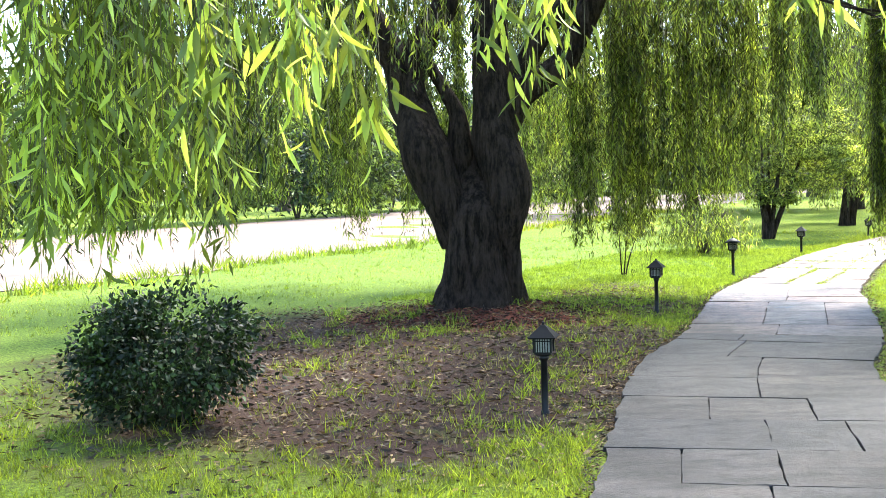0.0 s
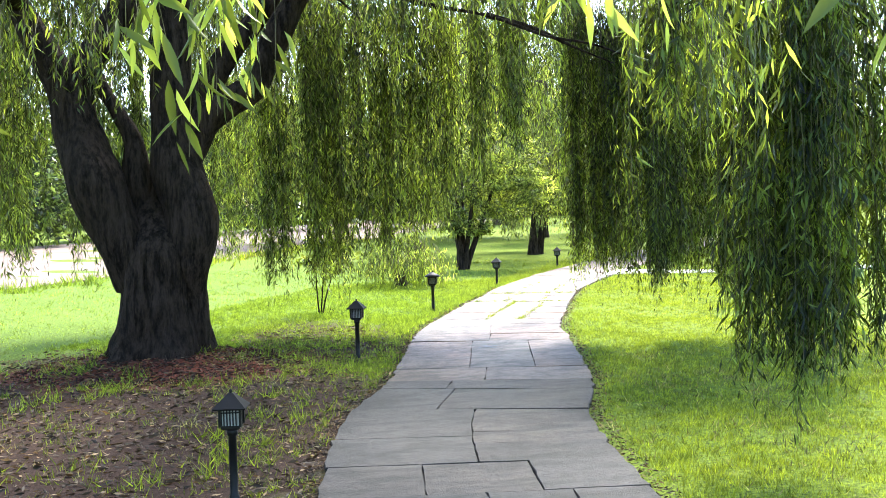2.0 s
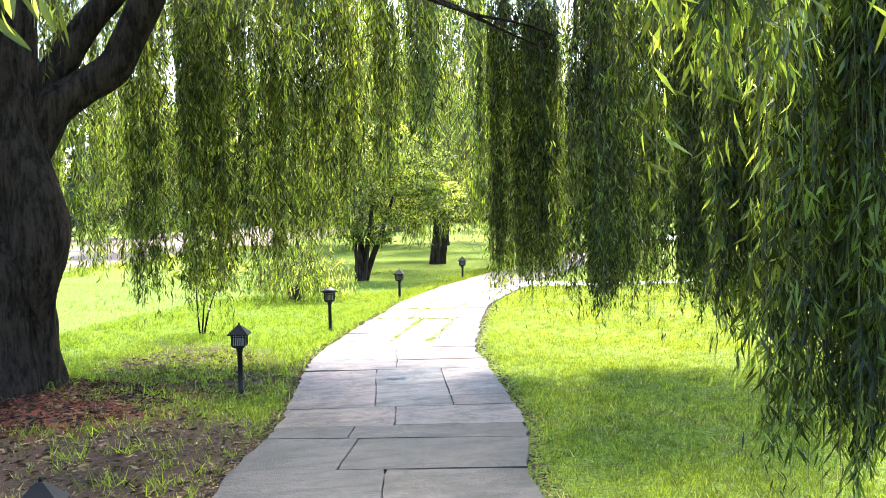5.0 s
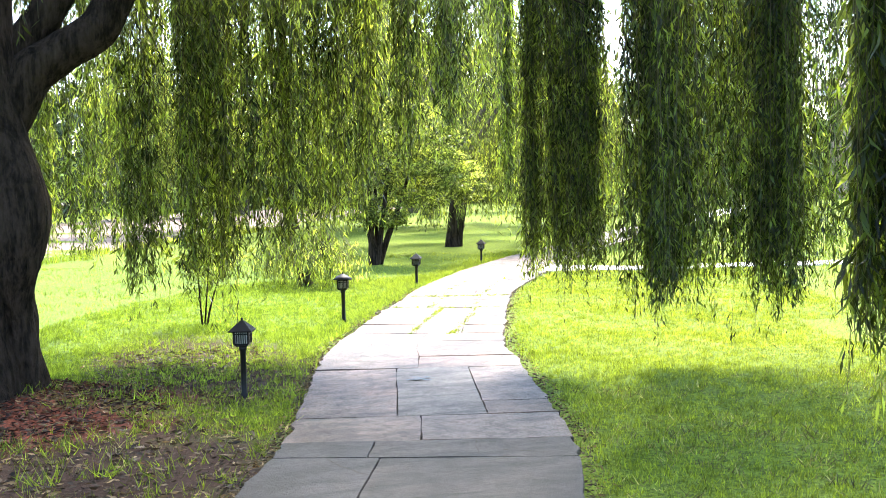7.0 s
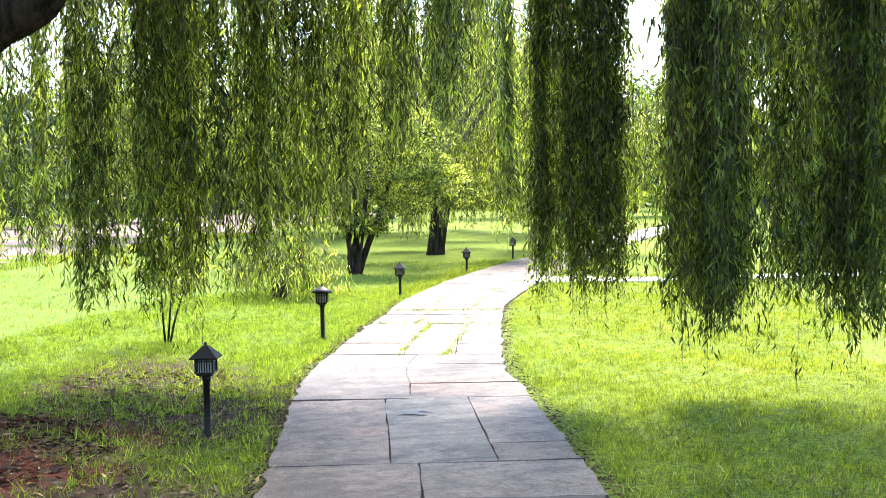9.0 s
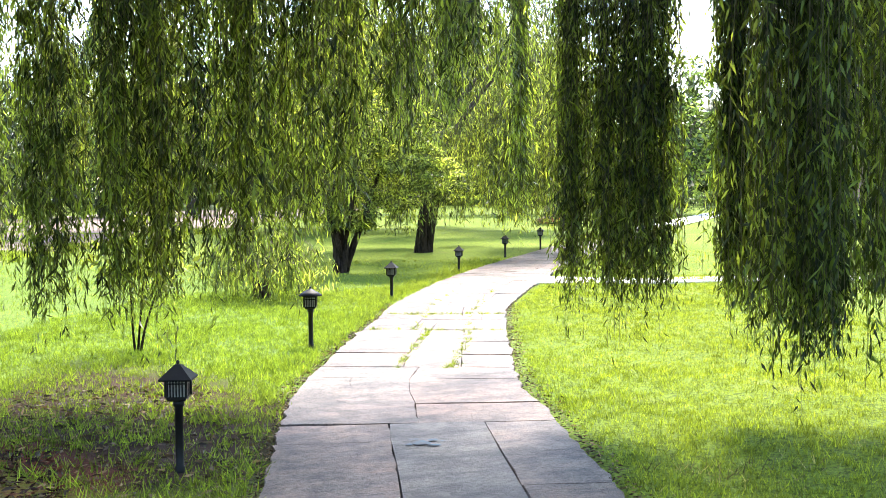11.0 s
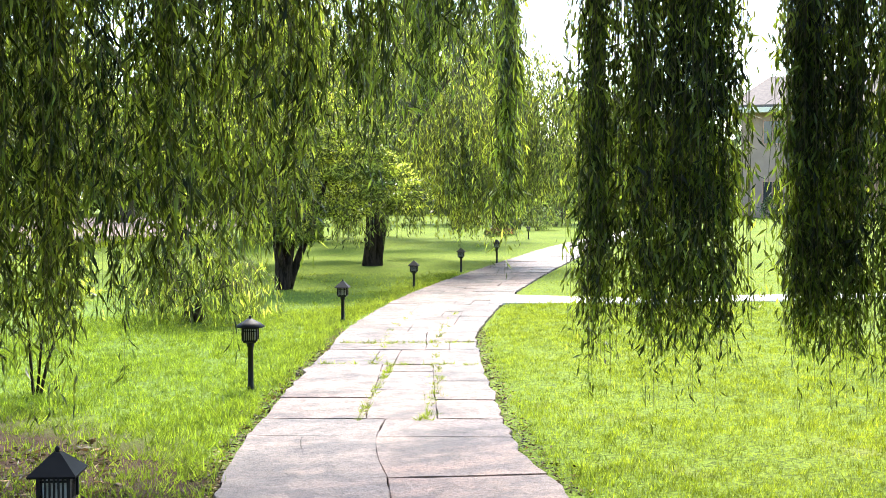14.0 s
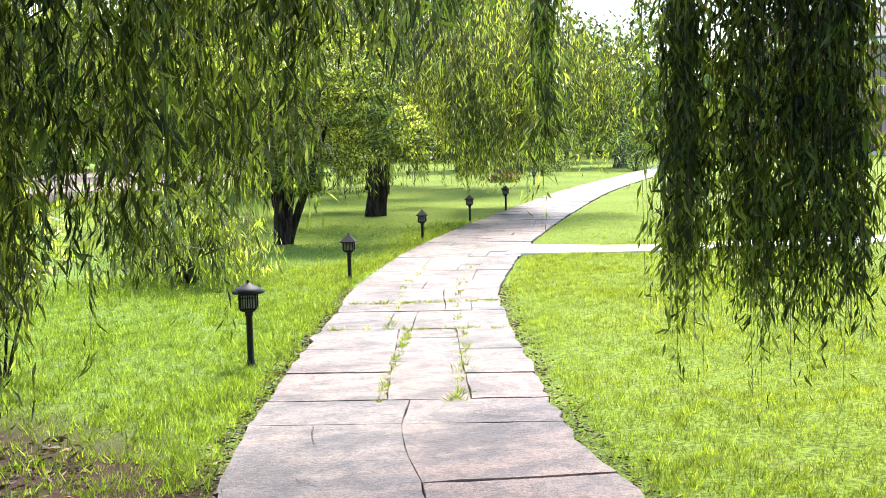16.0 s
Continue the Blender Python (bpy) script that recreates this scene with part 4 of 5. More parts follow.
def house(at, turn):
    h = empty("house", (*at, 0), "two-storey taupe house with terracotta trim and brown roof", "house")
    h.rotation_euler = (0, 0, radians(turn))
    box_part("wall", (-9, 0, 0, 5.5, 9, 8.6), STUCCO, h, "taupe stucco wall")
    box_part("wing_wall", (5.5, -2.2, 0, 13, 9, 8.0), PINK_WALL, h, "pale pink wall of the wing")
    def roof(bm):
        v = [bm.verts.new(q) for q in ((-10, -1.3, 8.6), (14, -1.3, 8.6), (14, 10, 8.6), (-10, 10, 8.6), (-7, 3.8, 11.2), (11, 3.8, 11.2),
                                       (-10, -1.3, 8.25), (14, -1.3, 8.25), (14, 10, 8.25), (-10, 10, 8.25))]
        for f in ((0, 1, 5, 4), (1, 2, 5), (2, 3, 4, 5), (3, 0, 4), (6, 7, 1, 0), (7, 8, 2, 1), (8, 9, 3, 2), (9, 6, 0, 3), (9, 8, 7, 6)):
            bm.faces.new([v[i] for i in f])
    r = part("roof", bm_mesh("roof", roof, ROOFING), h)
    box_part("fascia", (-10.05, -1.38, 8.0, 14.05, -1.30, 8.4), CREAM, r)
    for j, x in enumerate((-7.4, -3.9, -0.4, 2.9)):
        for k, z in enumerate((0.25, 4.9)):
            if k == 0 and j == 2:
                continue
            w = box_part("window", (x, -0.06, z + 0.7, x + 1.5, 0.02, z + 2.6), TERRACOTTA, h)
            box_part("pane", (x + 0.1, -0.075, z + 0.8, x + 0.72, -0.055, z + 2.5), GLASS, w)
            box_part("pane", (x + 0.79, -0.075, z + 0.8, x + 1.4, -0.055, z + 2.5), GLASS, w)
    d = box_part("door", (-0.5, -0.09, 0.3, 1.0, 0.02, 3.3), TERRACOTTA, h, "brown double door with a glazed top")
    box_part("leaf", (-0.4, -0.11, 0.3, 0.22, -0.08, 2.3), DOOR_WOOD, d)
    box_part("leaf", (0.28, -0.11, 0.3, 0.9, -0.08, 2.3), DOOR_WOOD, d)
    box_part("pane", (-0.4, -0.105, 2.4, 0.9, -0.085, 3.2), GLASS, d)
    box_part("step", (-1.2, -1.4, 0, 1.8, 0, 0.28), PINK_WALL, h)
    b = box_part("balcony", (-4.4, -1.5, 3.85, 3.2, 0, 4.15), TERRACOTTA, h, "terracotta balcony slab")
    box_part("rail", (-4.4, -1.5, 5.0, 3.2, -1.42, 5.08), CREAM, b)
    for j in range(20):
        box_part("baluster", (-4.35 + j * 0.39, -1.48, 4.15, -4.31 + j * 0.39, -1.44, 5.0), CREAM, b, bevel=0)
    for x in (-4.3, -1.9, 0.75, 2.9):
        part("column", bm_mesh("column", lambda bm: add_lathe(bm, [(0.26, 0.0), (0.26, 0.2), (0.17, 0.26), (0.15, 3.6), (0.24, 3.7), (0.24, 3.85)], 12, (x, -1.2)), TERRACOTTA, True), h)
    return h


house((64.5, 74.0), -41)
for j, (x, y) in enumerate([(57.0, 75.0), (59.5, 72.6), (54.5, 77.5)]):
    shrub((x, y), 1.2, 1.6, 1500, 0.16, 560 + j, TREE_LEAF, "green bush against the house wall", "bush", "bushes along the house", 0.22, 4, 40)

# pale monument with a bed of orange flowers
mon = empty("monument", (26.2, 58.0, 0), "pale pink stone monument with a grey plaque", "monument")
box_part("plinth", (-0.36, -0.2, 0, 0.36, 0.2, 0.15), PINK_WALL, mon)
box_part("body", (-0.26, -0.14, 0.15, 0.26, 0.14, 0.72), TERRACOTTA, mon)
box_part("plaque", (-0.17, -0.155, 0.3, 0.17, -0.138, 0.6), GREY_METAL, mon)
def flower_bed():
    rng = np.random.default_rng(3)
    n = 900
    r, th = np.sqrt(rng.random(n)), rng.random(n) * math.tau
    P = np.column_stack([r * np.cos(th) * 0.65, r * np.sin(th) * 0.45, rng.uniform(0.0, 0.22, n)])
    L = rng.uniform(0.06, 0.14, n)
    return P, unit(rng.normal(size=(n, 3)) + np.array([0, 0, 0.8])), L, rng
P, D, L, rng = flower_bed()
bed_ob = empty("flower_bed", (22.62, 50.6, 0), "low bed of orange flowers and green leaves", "flower bed")
half = len(P) // 2
tagged(part("flowers", mesh_of("flowers", *leaves(P[:half] + np.array([0, 0, 0.08]), D[:half], L[:half] * 0.7, L[:half] * 0.25, rng), FLOWER), bed_ob), kind="stuff")
tagged(part("leaves", mesh_of("leaves", *leaves(P[half:], D[half:], L[half:] * 1.6, L[half:] * 0.25, rng), TREE_LEAF), bed_ob), kind="stuff")


# ---------- garden lamps ----------
def lamp(at, top, turn, wide=False, label="black metal garden lantern on a short post", lean=(0, 0)):
    """A short post with a square lantern: bars before frosted panes, a hipped roof and a finial."""
    ob = empty("garden_lamp", (*at, float(height_at(at[0], at[1])) - 0.02), label, "garden lamp", "lamps along the path")
    ob.rotation_euler = (radians(lean[0]), radians(lean[1]), radians(turn))
    zt = top - ob.location.z
    z2, z1 = zt - 0.095, zt - 0.215          # eaves and underside of the lantern
    h = 0.058
    part("post", bm_mesh("post", lambda bm: add_lathe(bm, [(0.03, -0.05), (0.03, 0.05), (0.0235, 0.06), (0.0235, z1 - 0.05), (0.03, z1 - 0.045), (0.034, z1 - 0.01)], 14), LAMP_BLACK, True), ob)
    def cage(bm):
        add_lathe(bm, [(h * 1.0, z1 - 0.012), (h * 1.36, z1), (h * 1.36, z1 + 0.014)], 4, turn=math.pi / 4)
        add_box(bm, -h, -h, z2 - 0.012, h, h, z2 + 0.002)
        for sx in (-1, 1):
            for sy in (-1, 1):
                add_box(bm, sx * h - 0.007, sy * h - 0.007, z1 + 0.01, sx * h + 0.007, sy * h + 0.007, z2)
    cg = part("lantern", bm_mesh("lantern", cage, LAMP_BLACK), ob)
    part("pane", bm_mesh("pane", lambda bm: add_box(bm, -h + 0.012, -h + 0.012, z1 + 0.014, h - 0.012, h - 0.012, z2 - 0.012), PANE), cg, "frosted pale pane")
    for axis in (0, 1):
        for sg in (-1, 1):
            for q in (-0.034, -0.017, 0.0, 0.017, 0.034):
                def bar(bm, q=q, sg=sg, axis=axis):
                    a, b = (q, sg * (h - 0.004)) if axis == 0 else (sg * (h - 0.004), q)
                    add_box(bm, a - 0.0035, b - 0.0035, z1 + 0.012, a + 0.0035, b + 0.0035, z2 - 0.004)
                part("bar", bm_mesh("bar", bar, LAMP_BLACK), cg)
            def rail(bm, sg=sg, axis=axis):
                x0, y0, x1, y1 = (-h, sg * (h - 0.004) - 0.004, h, sg * (h - 0.004) + 0.004) if axis == 0 else (sg * (h - 0.004) - 0.004, -h, sg * (h - 0.004) + 0.004, h)
                add_box(bm, x0, y0, z2 - 0.034, x1, y1, z2 - 0.027)
            part("rail", bm_mesh("rail", rail, LAMP_BLACK), cg)
    if wide:
        prof, sides = [(0.118, z2 + 0.0), (0.122, z2 + 0.008), (0.075, z2 + 0.04), (0.02, z2 + 0.07), (0.008, z2 + 0.076)], 24
    else:
        prof, sides = [(0.128, z2 - 0.012), (0.132, z2 - 0.003), (0.03, z2 + 0.068), (0.02, z2 + 0.074)], 4
    rf = part("roof", bm_mesh("roof", lambda bm: add_lathe(bm, prof, sides, turn=math.pi / 4), LAMP_ROOF, wide), ob)
    part("finial", bm_mesh("finial", lambda bm: add_lathe(bm, [(0.006, z2 + 0.066), (0.009, z2 + 0.08), (0.011, z2 + 0.088), (0.004, z2 + 0.098)], 8), LAMP_BLACK, True), rf)
    return ob


lamp((0.72, 7.3), 0.625, -12)
lamp((2.3, 12.9), 0.635, -20)
lamp((4.18, 17.56), 0.62, -20, True, "black garden lantern with a wide round cap")
lamp((6.51, 22.22), 0.545, -28)
lamp((9.36, 26.89), 0.50, -30)
lamp((11.92, 30.57), 0.53, -33)
lamp((14.04, 33.17), 0.585, -35)
lamp((21.69, 46.2), 0.56, -35)
lamp((14.1, 24.9), 0.56, -30)


# ---------- grass, litter ----------
def tufts(x, y, h, per, rng, spread=0.03, lean=0.45, base=None, wide=0.0048):
    n = len(x)
    idx = np.repeat(np.arange(n), per)
    m = len(idx)
    P = np.column_stack([x[idx] + rng.normal(size=m) * spread, y[idx] + rng.normal(size=m) * spread, np.zeros(m)])
    P[:, 2] = height_at(P[:, 0], P[:, 1]) - 0.004 if base is None else base
    D = unit(np.column_stack([rng.normal(size=(m, 2)) * lean, np.ones(m)]))
    L = h[idx] * rng.uniform(0.55, 1.25, m)
    W = np.clip(L * 0.06, 0.0025, wide)[:, None]
    side = unit(np.cross(D, rng.normal(size=(m, 3))))
    V = np.stack([P - side * W, P + side * W, P + D * L[:, None]], 1).reshape(-1, 3)
    return V, np.arange(3 * m).reshape(-1, 3)


rng = np.random.default_rng(31)


def grass_field(n, y0, y1, reach, hl, hr, per, name, label, lean=0.45):
    y = rng.uniform(y0, y1, n)
    x = np.interp(y, CENTRE[:, 1], CENTRE[:, 0]) + rng.uniform(-reach[0], reach[1], n)
    patch = 0.5 + 0.5 * np.sin(x * 2.3 + 1.1 * np.sin(y * 1.7)) * np.sin(y * 2.1 + 0.8 * np.sin(x * 1.3))
    keep = (path_gap(x, y) > 0.05 + 0.1 * rng.random(n)) & (rng.random(n) < 1.0 - bed_share(x, y) * np.where(y > 13.6, 0.2 + 0.5 * patch, np.where(y > 11.5, 0.5 + 0.5 * patch, 0.9 + 0.1 * patch)))
    keep &= (np.hypot((x - 0.25) / 1.5, (y - 12.8) / 1.25) > 0.8 + 0.4 * rng.random(n)) | (rng.random(n) < 0.08)
    thin = np.sin(x * 11 + 2 * np.sin(y * 7)) * np.sin(y * 9 + 1.5 * np.sin(x * 8))
    keep &= (thin < 0.35) | (rng.random(n) < 0.3)
    x, y, patch = x[keep], y[keep], patch[keep]
    left = x < np.interp(y, CENTRE[:, 1], CENTRE[:, 0])
    h = np.where(left, rng.uniform(*hl, len(x)), rng.uniform(*hr, len(x))) * (0.75 + 0.5 * patch)
    ob = new(name, mesh_of(name, *tufts(x, y, h, per, rng, 0.03, lean), GRASS_BLADE))
    tagged(ob, label, "grass", kind="stuff")


grass_field(62000, 4.5, 15.0, (4.6, 4.6), (0.03, 0.08), (0.025, 0.055), 6, "grass", "short green grass blades of the near lawn")
grass_field(52000, 15.0, 24.0, (5.5, 5.5), (0.03, 0.07), (0.03, 0.05), 6, "lawn_grass", "short bright grass blades of the sunny lawn")

grass_field(30000, 12.0, 31.0, (14.0, 10.0), (0.035, 0.07), (0.03, 0.055), 4, "lawn_grass", "bright grass blades of the wider lawn")

# dry, straw-coloured grass among the green
y = rng.uniform(5.0, 12.0, 4200)
x = np.interp(y, CENTRE[:, 1], CENTRE[:, 0]) + rng.uniform(-3.5, 4.5, len(y))
keep = (path_gap(x, y) > 0.06) & (rng.random(len(x)) < 0.25 + 0.75 * (np.sin(x * 2.1 + y) * np.sin(y * 1.3 - x) > 0)) & (rng.random(len(x)) > 0.5 * bed_share(x, y))
x, y = x[keep], y[keep]
tagged(new("dry_grass", mesh_of("dry_grass", *tufts(x, y, rng.uniform(0.03, 0.08, len(x)), 6, rng, 0.03, 0.8), STRAW)),
       "dry yellow grass blades among the green lawn", "grass", kind="stuff")

# rank grass along the edge of the clay road
t = rng.uniform(-6, 40, 420)
off = rng.normal(size=420) * 0.35 + 0.3
x, y = -7.43 + 0.41 * t + 0.912 * off, 17.67 + 0.912 * t - 0.41 * off
tagged(new("verge_grass", mesh_of("verge_grass", *tufts(x, y, rng.uniform(0.1, 0.32, 420), 14, rng, 0.14, 0.5, None, 0.02), GRASS_BLADE)),
       "rank tufts of grass along the road's edge", "grass", kind="stuff")

# weeds in the bare earth
n = 130
x, y = rng.uniform(-3.4, 2.0, n), rng.uniform(5.2, 13.5, n)
keep = path_gap(x, y) > 0.15
x, y = x[keep], y[keep]
tagged(new("weeds", mesh_of("weeds", *tufts(x, y, rng.uniform(0.07, 0.17, len(x)), 34, rng, 0.075, 0.7), GRASS_BLADE)),
       "pale tufts of weeds in bare earth", "weeds", kind="stuff")

# taller tufts along the left side of the path and in its joints
s = rng.uniform(14, 42, 2600)
u = edge_left(s) - np.abs(rng.normal(size=len(s))) * 0.35 - 0.05
q = np.array([on_path(a, b) for a, b in zip(s, u)])
keep = rng.random(len(q)) < 1.0 - 0.8 * bed_share(q[:, 0], q[:, 1])
q = q[keep]
tagged(new("tall_grass", mesh_of("tall_grass", *tufts(q[:, 0], q[:, 1], rng.uniform(0.05, 0.11, len(q)), 7, rng, 0.035, 0.7), GRASS_BLADE)),
       "longer grass tufts along the path's edge", "grass", kind="stuff")
q = np.array([on_path(a, b) for a, b in [*zip(rng.uniform(26.4, 29.1, 60), -0.2 - 0.025 * rng.random(60)), *zip(rng.uniform(26.4, 29.1, 60), 0.27 + 0.03 * rng.normal(size=60)),
                                         *zip(30.7 + rng.normal(size=90) * 0.03, rng.uniform(-0.9, 0.55, 90)), *zip(rng.uniform(29, 34, 60), rng.choice([-0.4, 0.2], 60) + rng.normal(size=60) * 0.03),
                                         *zip(29.1 + rng.normal(size=50) * 0.02, rng.uniform(-0.9, 0.6, 50))]])
tagged(new("joint_grass", mesh_of("joint_grass", *tufts(q[:, 0], q[:, 1], rng.uniform(0.03, 0.07, len(q)), 11, rng, 0.013, 1.0, 0.0), GRASS_BLADE)),
       "grass growing in the joints of the flagged path", "grass", kind="stuff")


def litter(n, places, size, mat, name, label):
    x, y = places
    P = np.column_stack([x, y, height_at(x, y) + rng.uniform(0.004, 0.02, len(x))])
    D = unit(np.column_stack([rng.normal(size=(len(x), 2)), rng.normal(size=len(x)) * 0.18]))
    L = rng.uniform(*size, len(x))
    tagged(new(name, mesh_of(name, *leaves(P, D, L, L * 0.14, rng), mat)), label, "leaf litter", kind="stuff")


x, y = rng.uniform(-4, 2.8, 26000), rng.uniform(4.5, 16.0, 26000)
keep = (rng.random(len(x)) < bed_share(x, y)) & (path_gap(x, y) > 0.0)
litter(0, (x[keep], y[keep]), (0.03, 0.085), DRY_LEAF, "leaf_litter", "dry fallen willow leaves on bare earth")
r, th = np.sqrt(rng.random(5200)) * 1.45, rng.random(5200) * math.tau
x, y = 0.25 + r * np.cos(th), 12.85 + 0.9 * r * np.sin(th)
keep = (np.hypot(x - 0.24, y - 13.4) > 0.5) & (path_gap(x, y) > 0.3)
litter(0, (x[keep], y[keep]), (0.03, 0.08), MULCH_CHIP, "bark_mulch", "red-brown bark mulch round the willow's foot")
s, u = rng.uniform(13, 32, 9000), np.abs(rng.normal(size=9000)) * 0.07
sd = rng.random(9000) < 0.65
q = np.array([on_path(a, (edge_left(a) - b) if c else (edge_right(a) + b)) for a, b, c in zip(s, u, sd)])
litter(0, (q[:, 0], q[:, 1]), (0.015, 0.045), DRY_LEAF, "edge_litter", "dry leaves gathered along the path's edges")


# ---------- flagstones ----------
pavement = empty("pavement", (0, 0, 0), "irregular grey and pinkish flagstone path with dark joints", "path", kind="structure")
SLABS = [
    (15.45, 16.22, -2, -0.44), (15.45, 16.22, -0.44, 0.09), (15.45, 16.22, 0.09, 2),
    (16.22, 17.05, -2, 0.08), (16.22, 17.05, 0.08, 0.57), (16.22, 17.05, 0.57, 2),
    (17.05, 17.8, -2, -0.26), (17.05, 17.8, -0.26, 0.41), (17.05, 17.8, 0.41, 2),
    (17.8, 18.62, -2, 0.10), (17.8, 18.36, 0.10, 2), (18.62, 19.67, -2, 0.11), (18.36, 18.76, 0.10, 2), (18.76, 19.67, 0.11, 2),
    (19.67, 20.62, -2, -0.2), (19.67, 20.62, -0.2, 2), (20.62, 21.08, -2, -0.28), (20.62, 21.08, -0.28, 2),
]
SLABS2 = [
    (21.08, 21.89, -2, 0.02), (21.08, 21.87, 0.02, 2), (21.89, 22.72, -2, -0.15), (22.72, 23.48, -2, -0.15), (23.48, 24.03, -2, -0.15), (24.03, 24.73, -2, 0.05),
    (21.87, 24.03, -0.15, 0.5), (21.87, 22.36, 0.5, 2), (22.36, 23.13, 0.5, 2), (23.13, 24.03, 0.5, 2), (24.03, 24.73, 0.05, 2), (24.73, 25.85, (0.05, -0.03), 2), (24.73, 25.85, -2, (0.05, -0.03)),
    (25.85, 26.45, -2, -0.03), (25.85, 26.45, -0.03, 2),
    (26.45, 27.3, -2, (-0.17, -0.21)), (27.3, 28.2, -2, (-0.21, -0.255)), (28.2, 29.12, -2, (-0.255, -0.30)),
    (26.45, 27.67, (-0.17, -0.23), (0.35, 0.27)), (27.67, 28.69, (-0.23, -0.28), (0.27, 0.21)), (28.69, 29.12, (-0.28, -0.30), (0.21, 0.18)),
    (26.45, 27.23, (0.35, 0.30), 2), (27.23, 28.15, (0.30, 0.24), 2), (28.15, 29.12, (0.24, 0.18), 2),
]


def slab_mesh(s0, s1, u0, u1, seed):
    """One flagstone: uneven outline, rounded arris, slightly tilted top."""
    rng = np.random.default_rng(seed)
    gap = 0.001 + 0.003 * rng.random()
    ring = []
    n = 5
    for k in range(n):
        ring.append((s0 + (s1 - s0) * k / n, 0))
    for k in range(n):
        ring.append((s1, k / n))
    for k in range(n):
        ring.append((s1 - (s1 - s0) * k / n, 1))
    for k in range(n):
        ring.append((s0, 1 - k / n))
    top, rim, foot = [], [], []
    dz, tilt = rng.uniform(-0.003, 0.005), rng.normal(size=2) * 0.003
    mid_s = (s0 + s1) / 2
    for k, (s, f) in enumerate(ring):
        g = (s - s0) / (s1 - s0)
        a = u0[0] + (u0[1] - u0[0]) * g if isinstance(u0, tuple) else edge_left(s) if u0 < -1.5 else u0
        b = u1[0] + (u1[1] - u1[0]) * g if isinstance(u1, tuple) else edge_right(s) if u1 > 1.5 else u1
        out_l, out_r = u0 == -2 and f == 0, u1 == 2 and f == 1
        u = a + (b - a) * f
        u += gap * (1 - 2 * f) + rng.normal() * (0.012 if out_l or out_r else 0.004)
        s2 = s + gap * np.clip((mid_s - s) / max(1e-6, (s1 - s0) / 2), -1, 1) + rng.normal() * 0.005
        cx, cu = (mid_s - s2), ((a + b) / 2 - u)
        ln = math.hypot(cx, cu) + 1e-6
        z = 0.008 + dz + tilt[0] * (s2 - mid_s) + tilt[1] * u
        q = on_path(s2, u)
        rim.append((*q, z - 0.007))
        foot.append((*q, -0.06))
        q2 = on_path(s2 + cx / ln * 0.0045, u + cu / ln * 0.0045)
        top.append((*q2, z))
    m = len(ring)
    V = top + rim + foot
    Fc = [tuple(range(m))[::-1]]
    for k in range(m):
        j = (k + 1) % m
        Fc.append((k, j, m + j, m + k))
        Fc.append((m + k, m + j, 2 * m + j, 2 * m + k))
    # slabs short of 21 m are grey stone with the tree's shade painted in
    me = mesh_of("flagstone", V, Fc, SHADED_BLUESTONE if s0 < 21.0 else GREYSTONE if (s0, u1) == (21.87, 0.5) else SANDSTONE)
    bm = bmesh.new()
    bm.from_mesh(me)
    bmesh.ops.recalc_face_normals(bm, faces=bm.faces)
    bm.to_mesh(me)
    bm.free()
    return me


rng = np.random.default_rng(51)
made = list(SLABS) + list(SLABS2)


def course(s, end):
    while s < end:
        t = s + rng.uniform(0.55, 1.05)
        cuts = sorted(rng.choice([-0.42, -0.2, 0.05, 0.3], rng.integers(1, 3), replace=False))
        us = [-2, *cuts, 2]
        for a, b in zip(us, us[1:]):
            made.append((s, t, a, b))
        s = t
    return s


course(29.12, 62.0)
last = course(4.0, 14.1)
made += [(last, 15.45, -2, 0.0), (last, 15.45, 0.0, 2)]
for k, m in enumerate(made):
    part("flagstone", slab_mesh(*m, 900 + k), pavement)


def path_bed(s0, s1, z, mat, name, label):
    S = np.arange(s0, s1, 0.4)
    V, Fc = [], []
    for s in S:
        for u in (edge_left(s) + 0.02, edge_right(s) - 0.02):
            V.append((*on_path(s, u), z))
    for k in range(len(S) - 1):
        Fc.append((2 * k, 2 * k + 1, 2 * k + 3, 2 * k + 2))
    return part(name, mesh_of(name, V, Fc, mat), pavement, label)


path_bed(2.0, 62.0, -0.022, JOINT, "joint_bed", "dark earth in the joints")
path_bed(61.8, TOTAL, 0.006, SIDE_STONE, "far_paving", "pale paving of the far path")


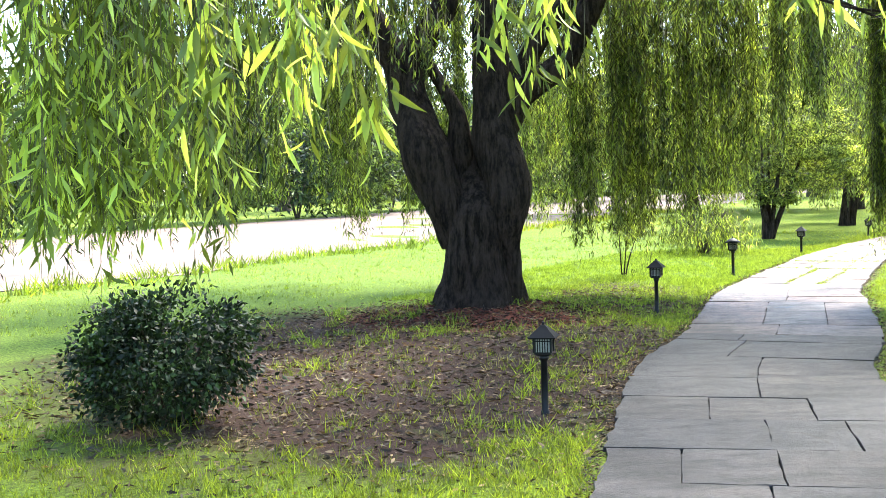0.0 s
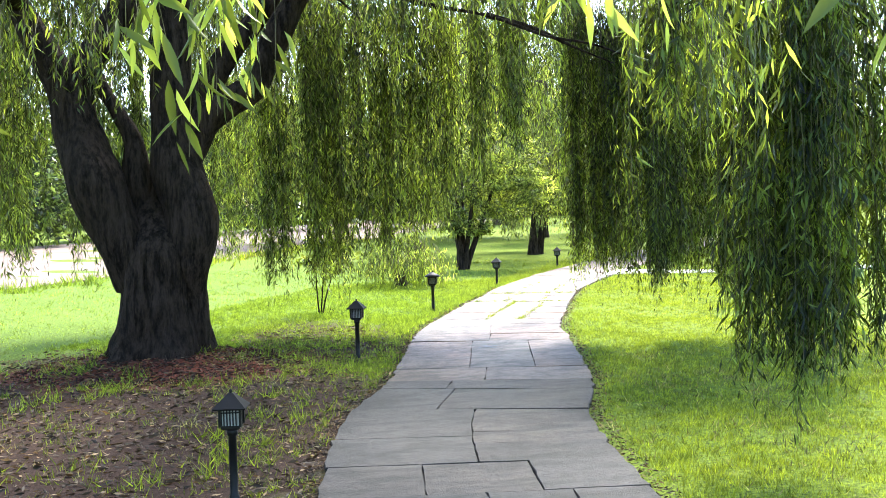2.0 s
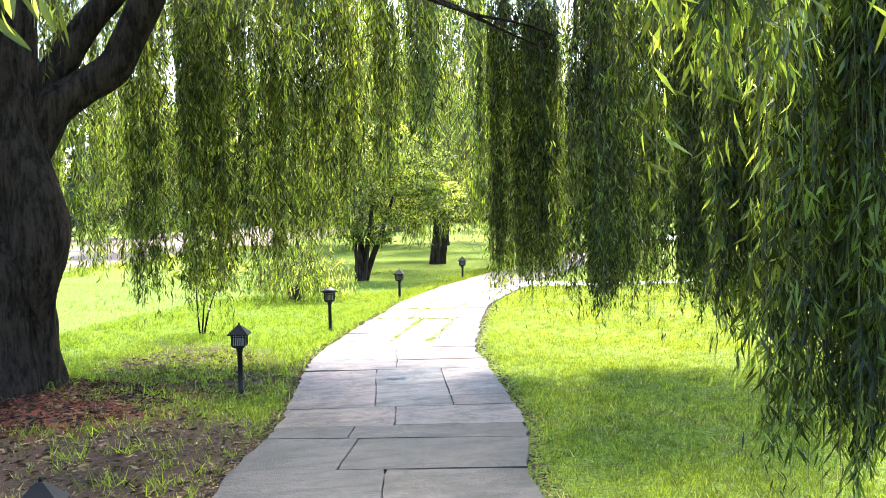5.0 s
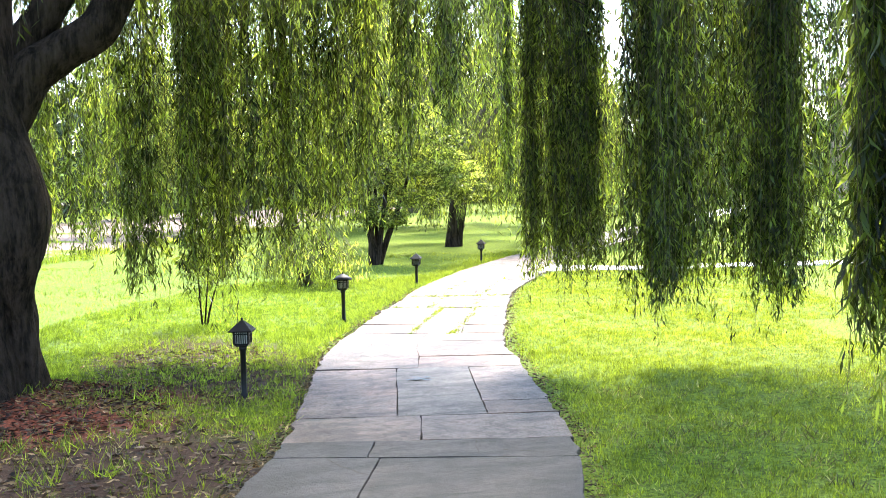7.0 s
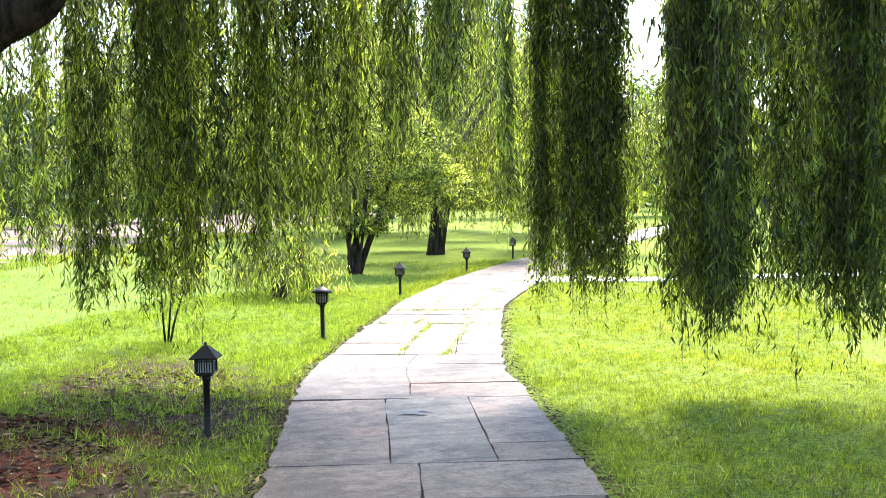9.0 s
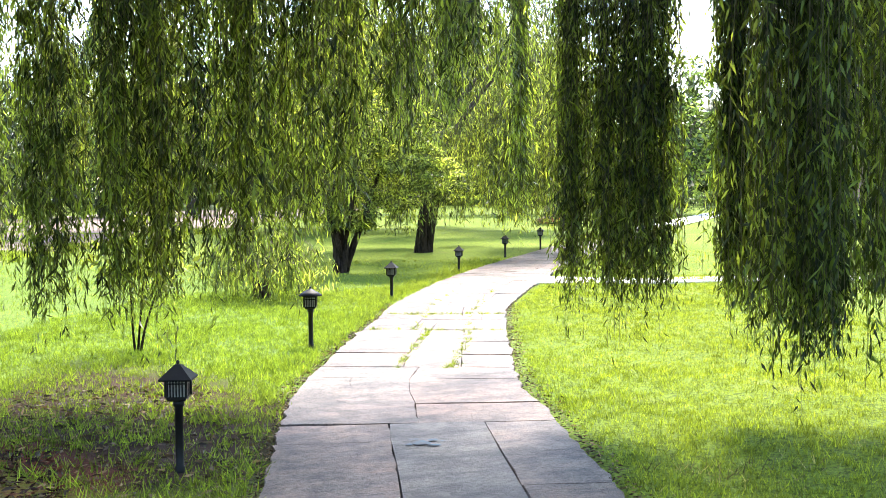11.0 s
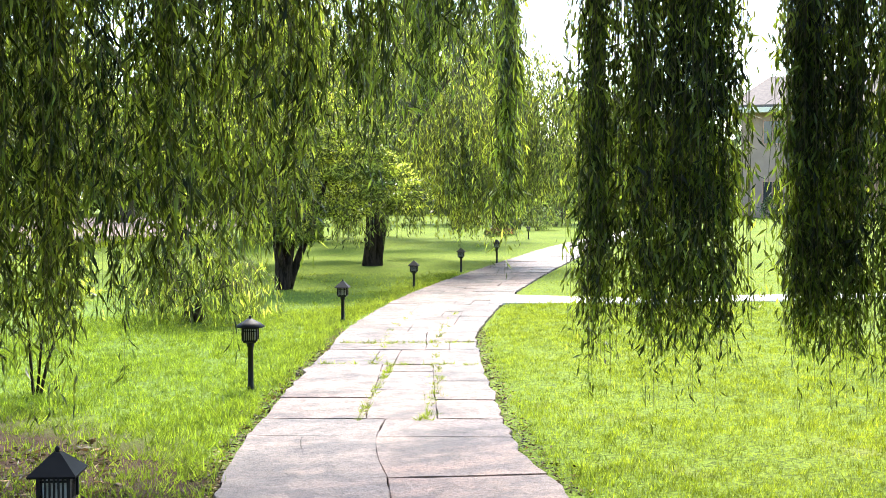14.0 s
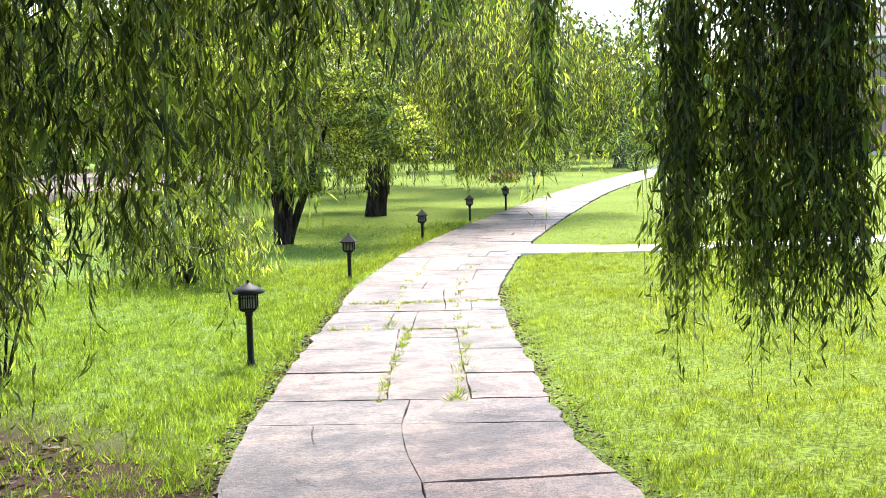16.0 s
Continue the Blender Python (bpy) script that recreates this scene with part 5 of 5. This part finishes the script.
def crack(points, seed, w=0.005):
    """A dark hairline break in the stone, as a thin wavering strip."""
    rng = np.random.default_rng(seed)
    C = curve_through(points, 7)
    C = C + rng.normal(size=C.shape) * 0.006
    V, Fc = [], []
    for k, (s, u) in enumerate(C):
        h = w * (0.4 + rng.random()) * (0.35 if k in (0, len(C) - 1) else 1.0)
        a, b = on_path(s - h, u - h), on_path(s + h, u + h)
        V += [(*a, 0.0165), (*b, 0.0165)]
    for k in range(len(C) - 1):
        Fc.append((2 * k, 2 * k + 1, 2 * k + 3, 2 * k + 2))
    return part("crack", mesh_of("crack", V, Fc, JOINT), pavement, "dark crack across a flagstone")


for k, pts in enumerate([[(25.11, -0.49), (25.11, -0.29), (25.29, -0.12)], [(25.8, -0.52), (25.6, -0.5), (25.43, -0.46)], [(24.86, -0.54), (24.73, -0.43)],
                         [(25.18, 0.13), (25.2, 0.24)], [(26.06, 0.35), (25.95, 0.63), (26.1, 0.82)], [(27.41, -0.96), (27.36, -0.6), (27.26, -0.39)],
                         [(20.56, -0.52), (20.3, -0.35), (20.16, -0.19)], [(21.07, 0.37), (20.66, 0.39)], [(20.77, 0.5), (20.72, 0.7), (20.69, 0.88)],
                         [(16.7, 0.1), (16.62, 0.3), (16.4, 0.4)], [(18.1, -0.7), (18.0, -0.4), (18.15, -0.1)]]):
    crack(pts, 1500 + k, 0.003)

# faded patch of blue chalk on one stone
CHALK = plain("faded_blue_chalk", ((0.13, 0.115, 0.11), (0.07, 0.14, 0.2)), 24.0, 0.95)
rng = np.random.default_rng(4)
V, F = [], []
for cs, cu, ls, lu in ((23.40, 0.03, 0.05, 0.07), (23.33, 0.10, 0.025, 0.05), (23.47, 0.11, 0.03, 0.035), (23.36, -0.05, 0.02, 0.03), (23.5, 0.0, 0.015, 0.045), (23.44, 0.17, 0.015, 0.02)):
    F.append(tuple(range(len(V), len(V) + 14)))
    V += [(*on_path(cs + ls * (0.5 + 0.8 * rng.random()) * math.cos(a), cu + lu * (0.5 + 0.8 * rng.random()) * math.sin(a)), 0.0175) for a in np.linspace(0, math.tau, 14, endpoint=False)]
part("chalk_mark", mesh_of("chalk_mark", V, F, CHALK), pavement, "faded smudge of blue chalk")
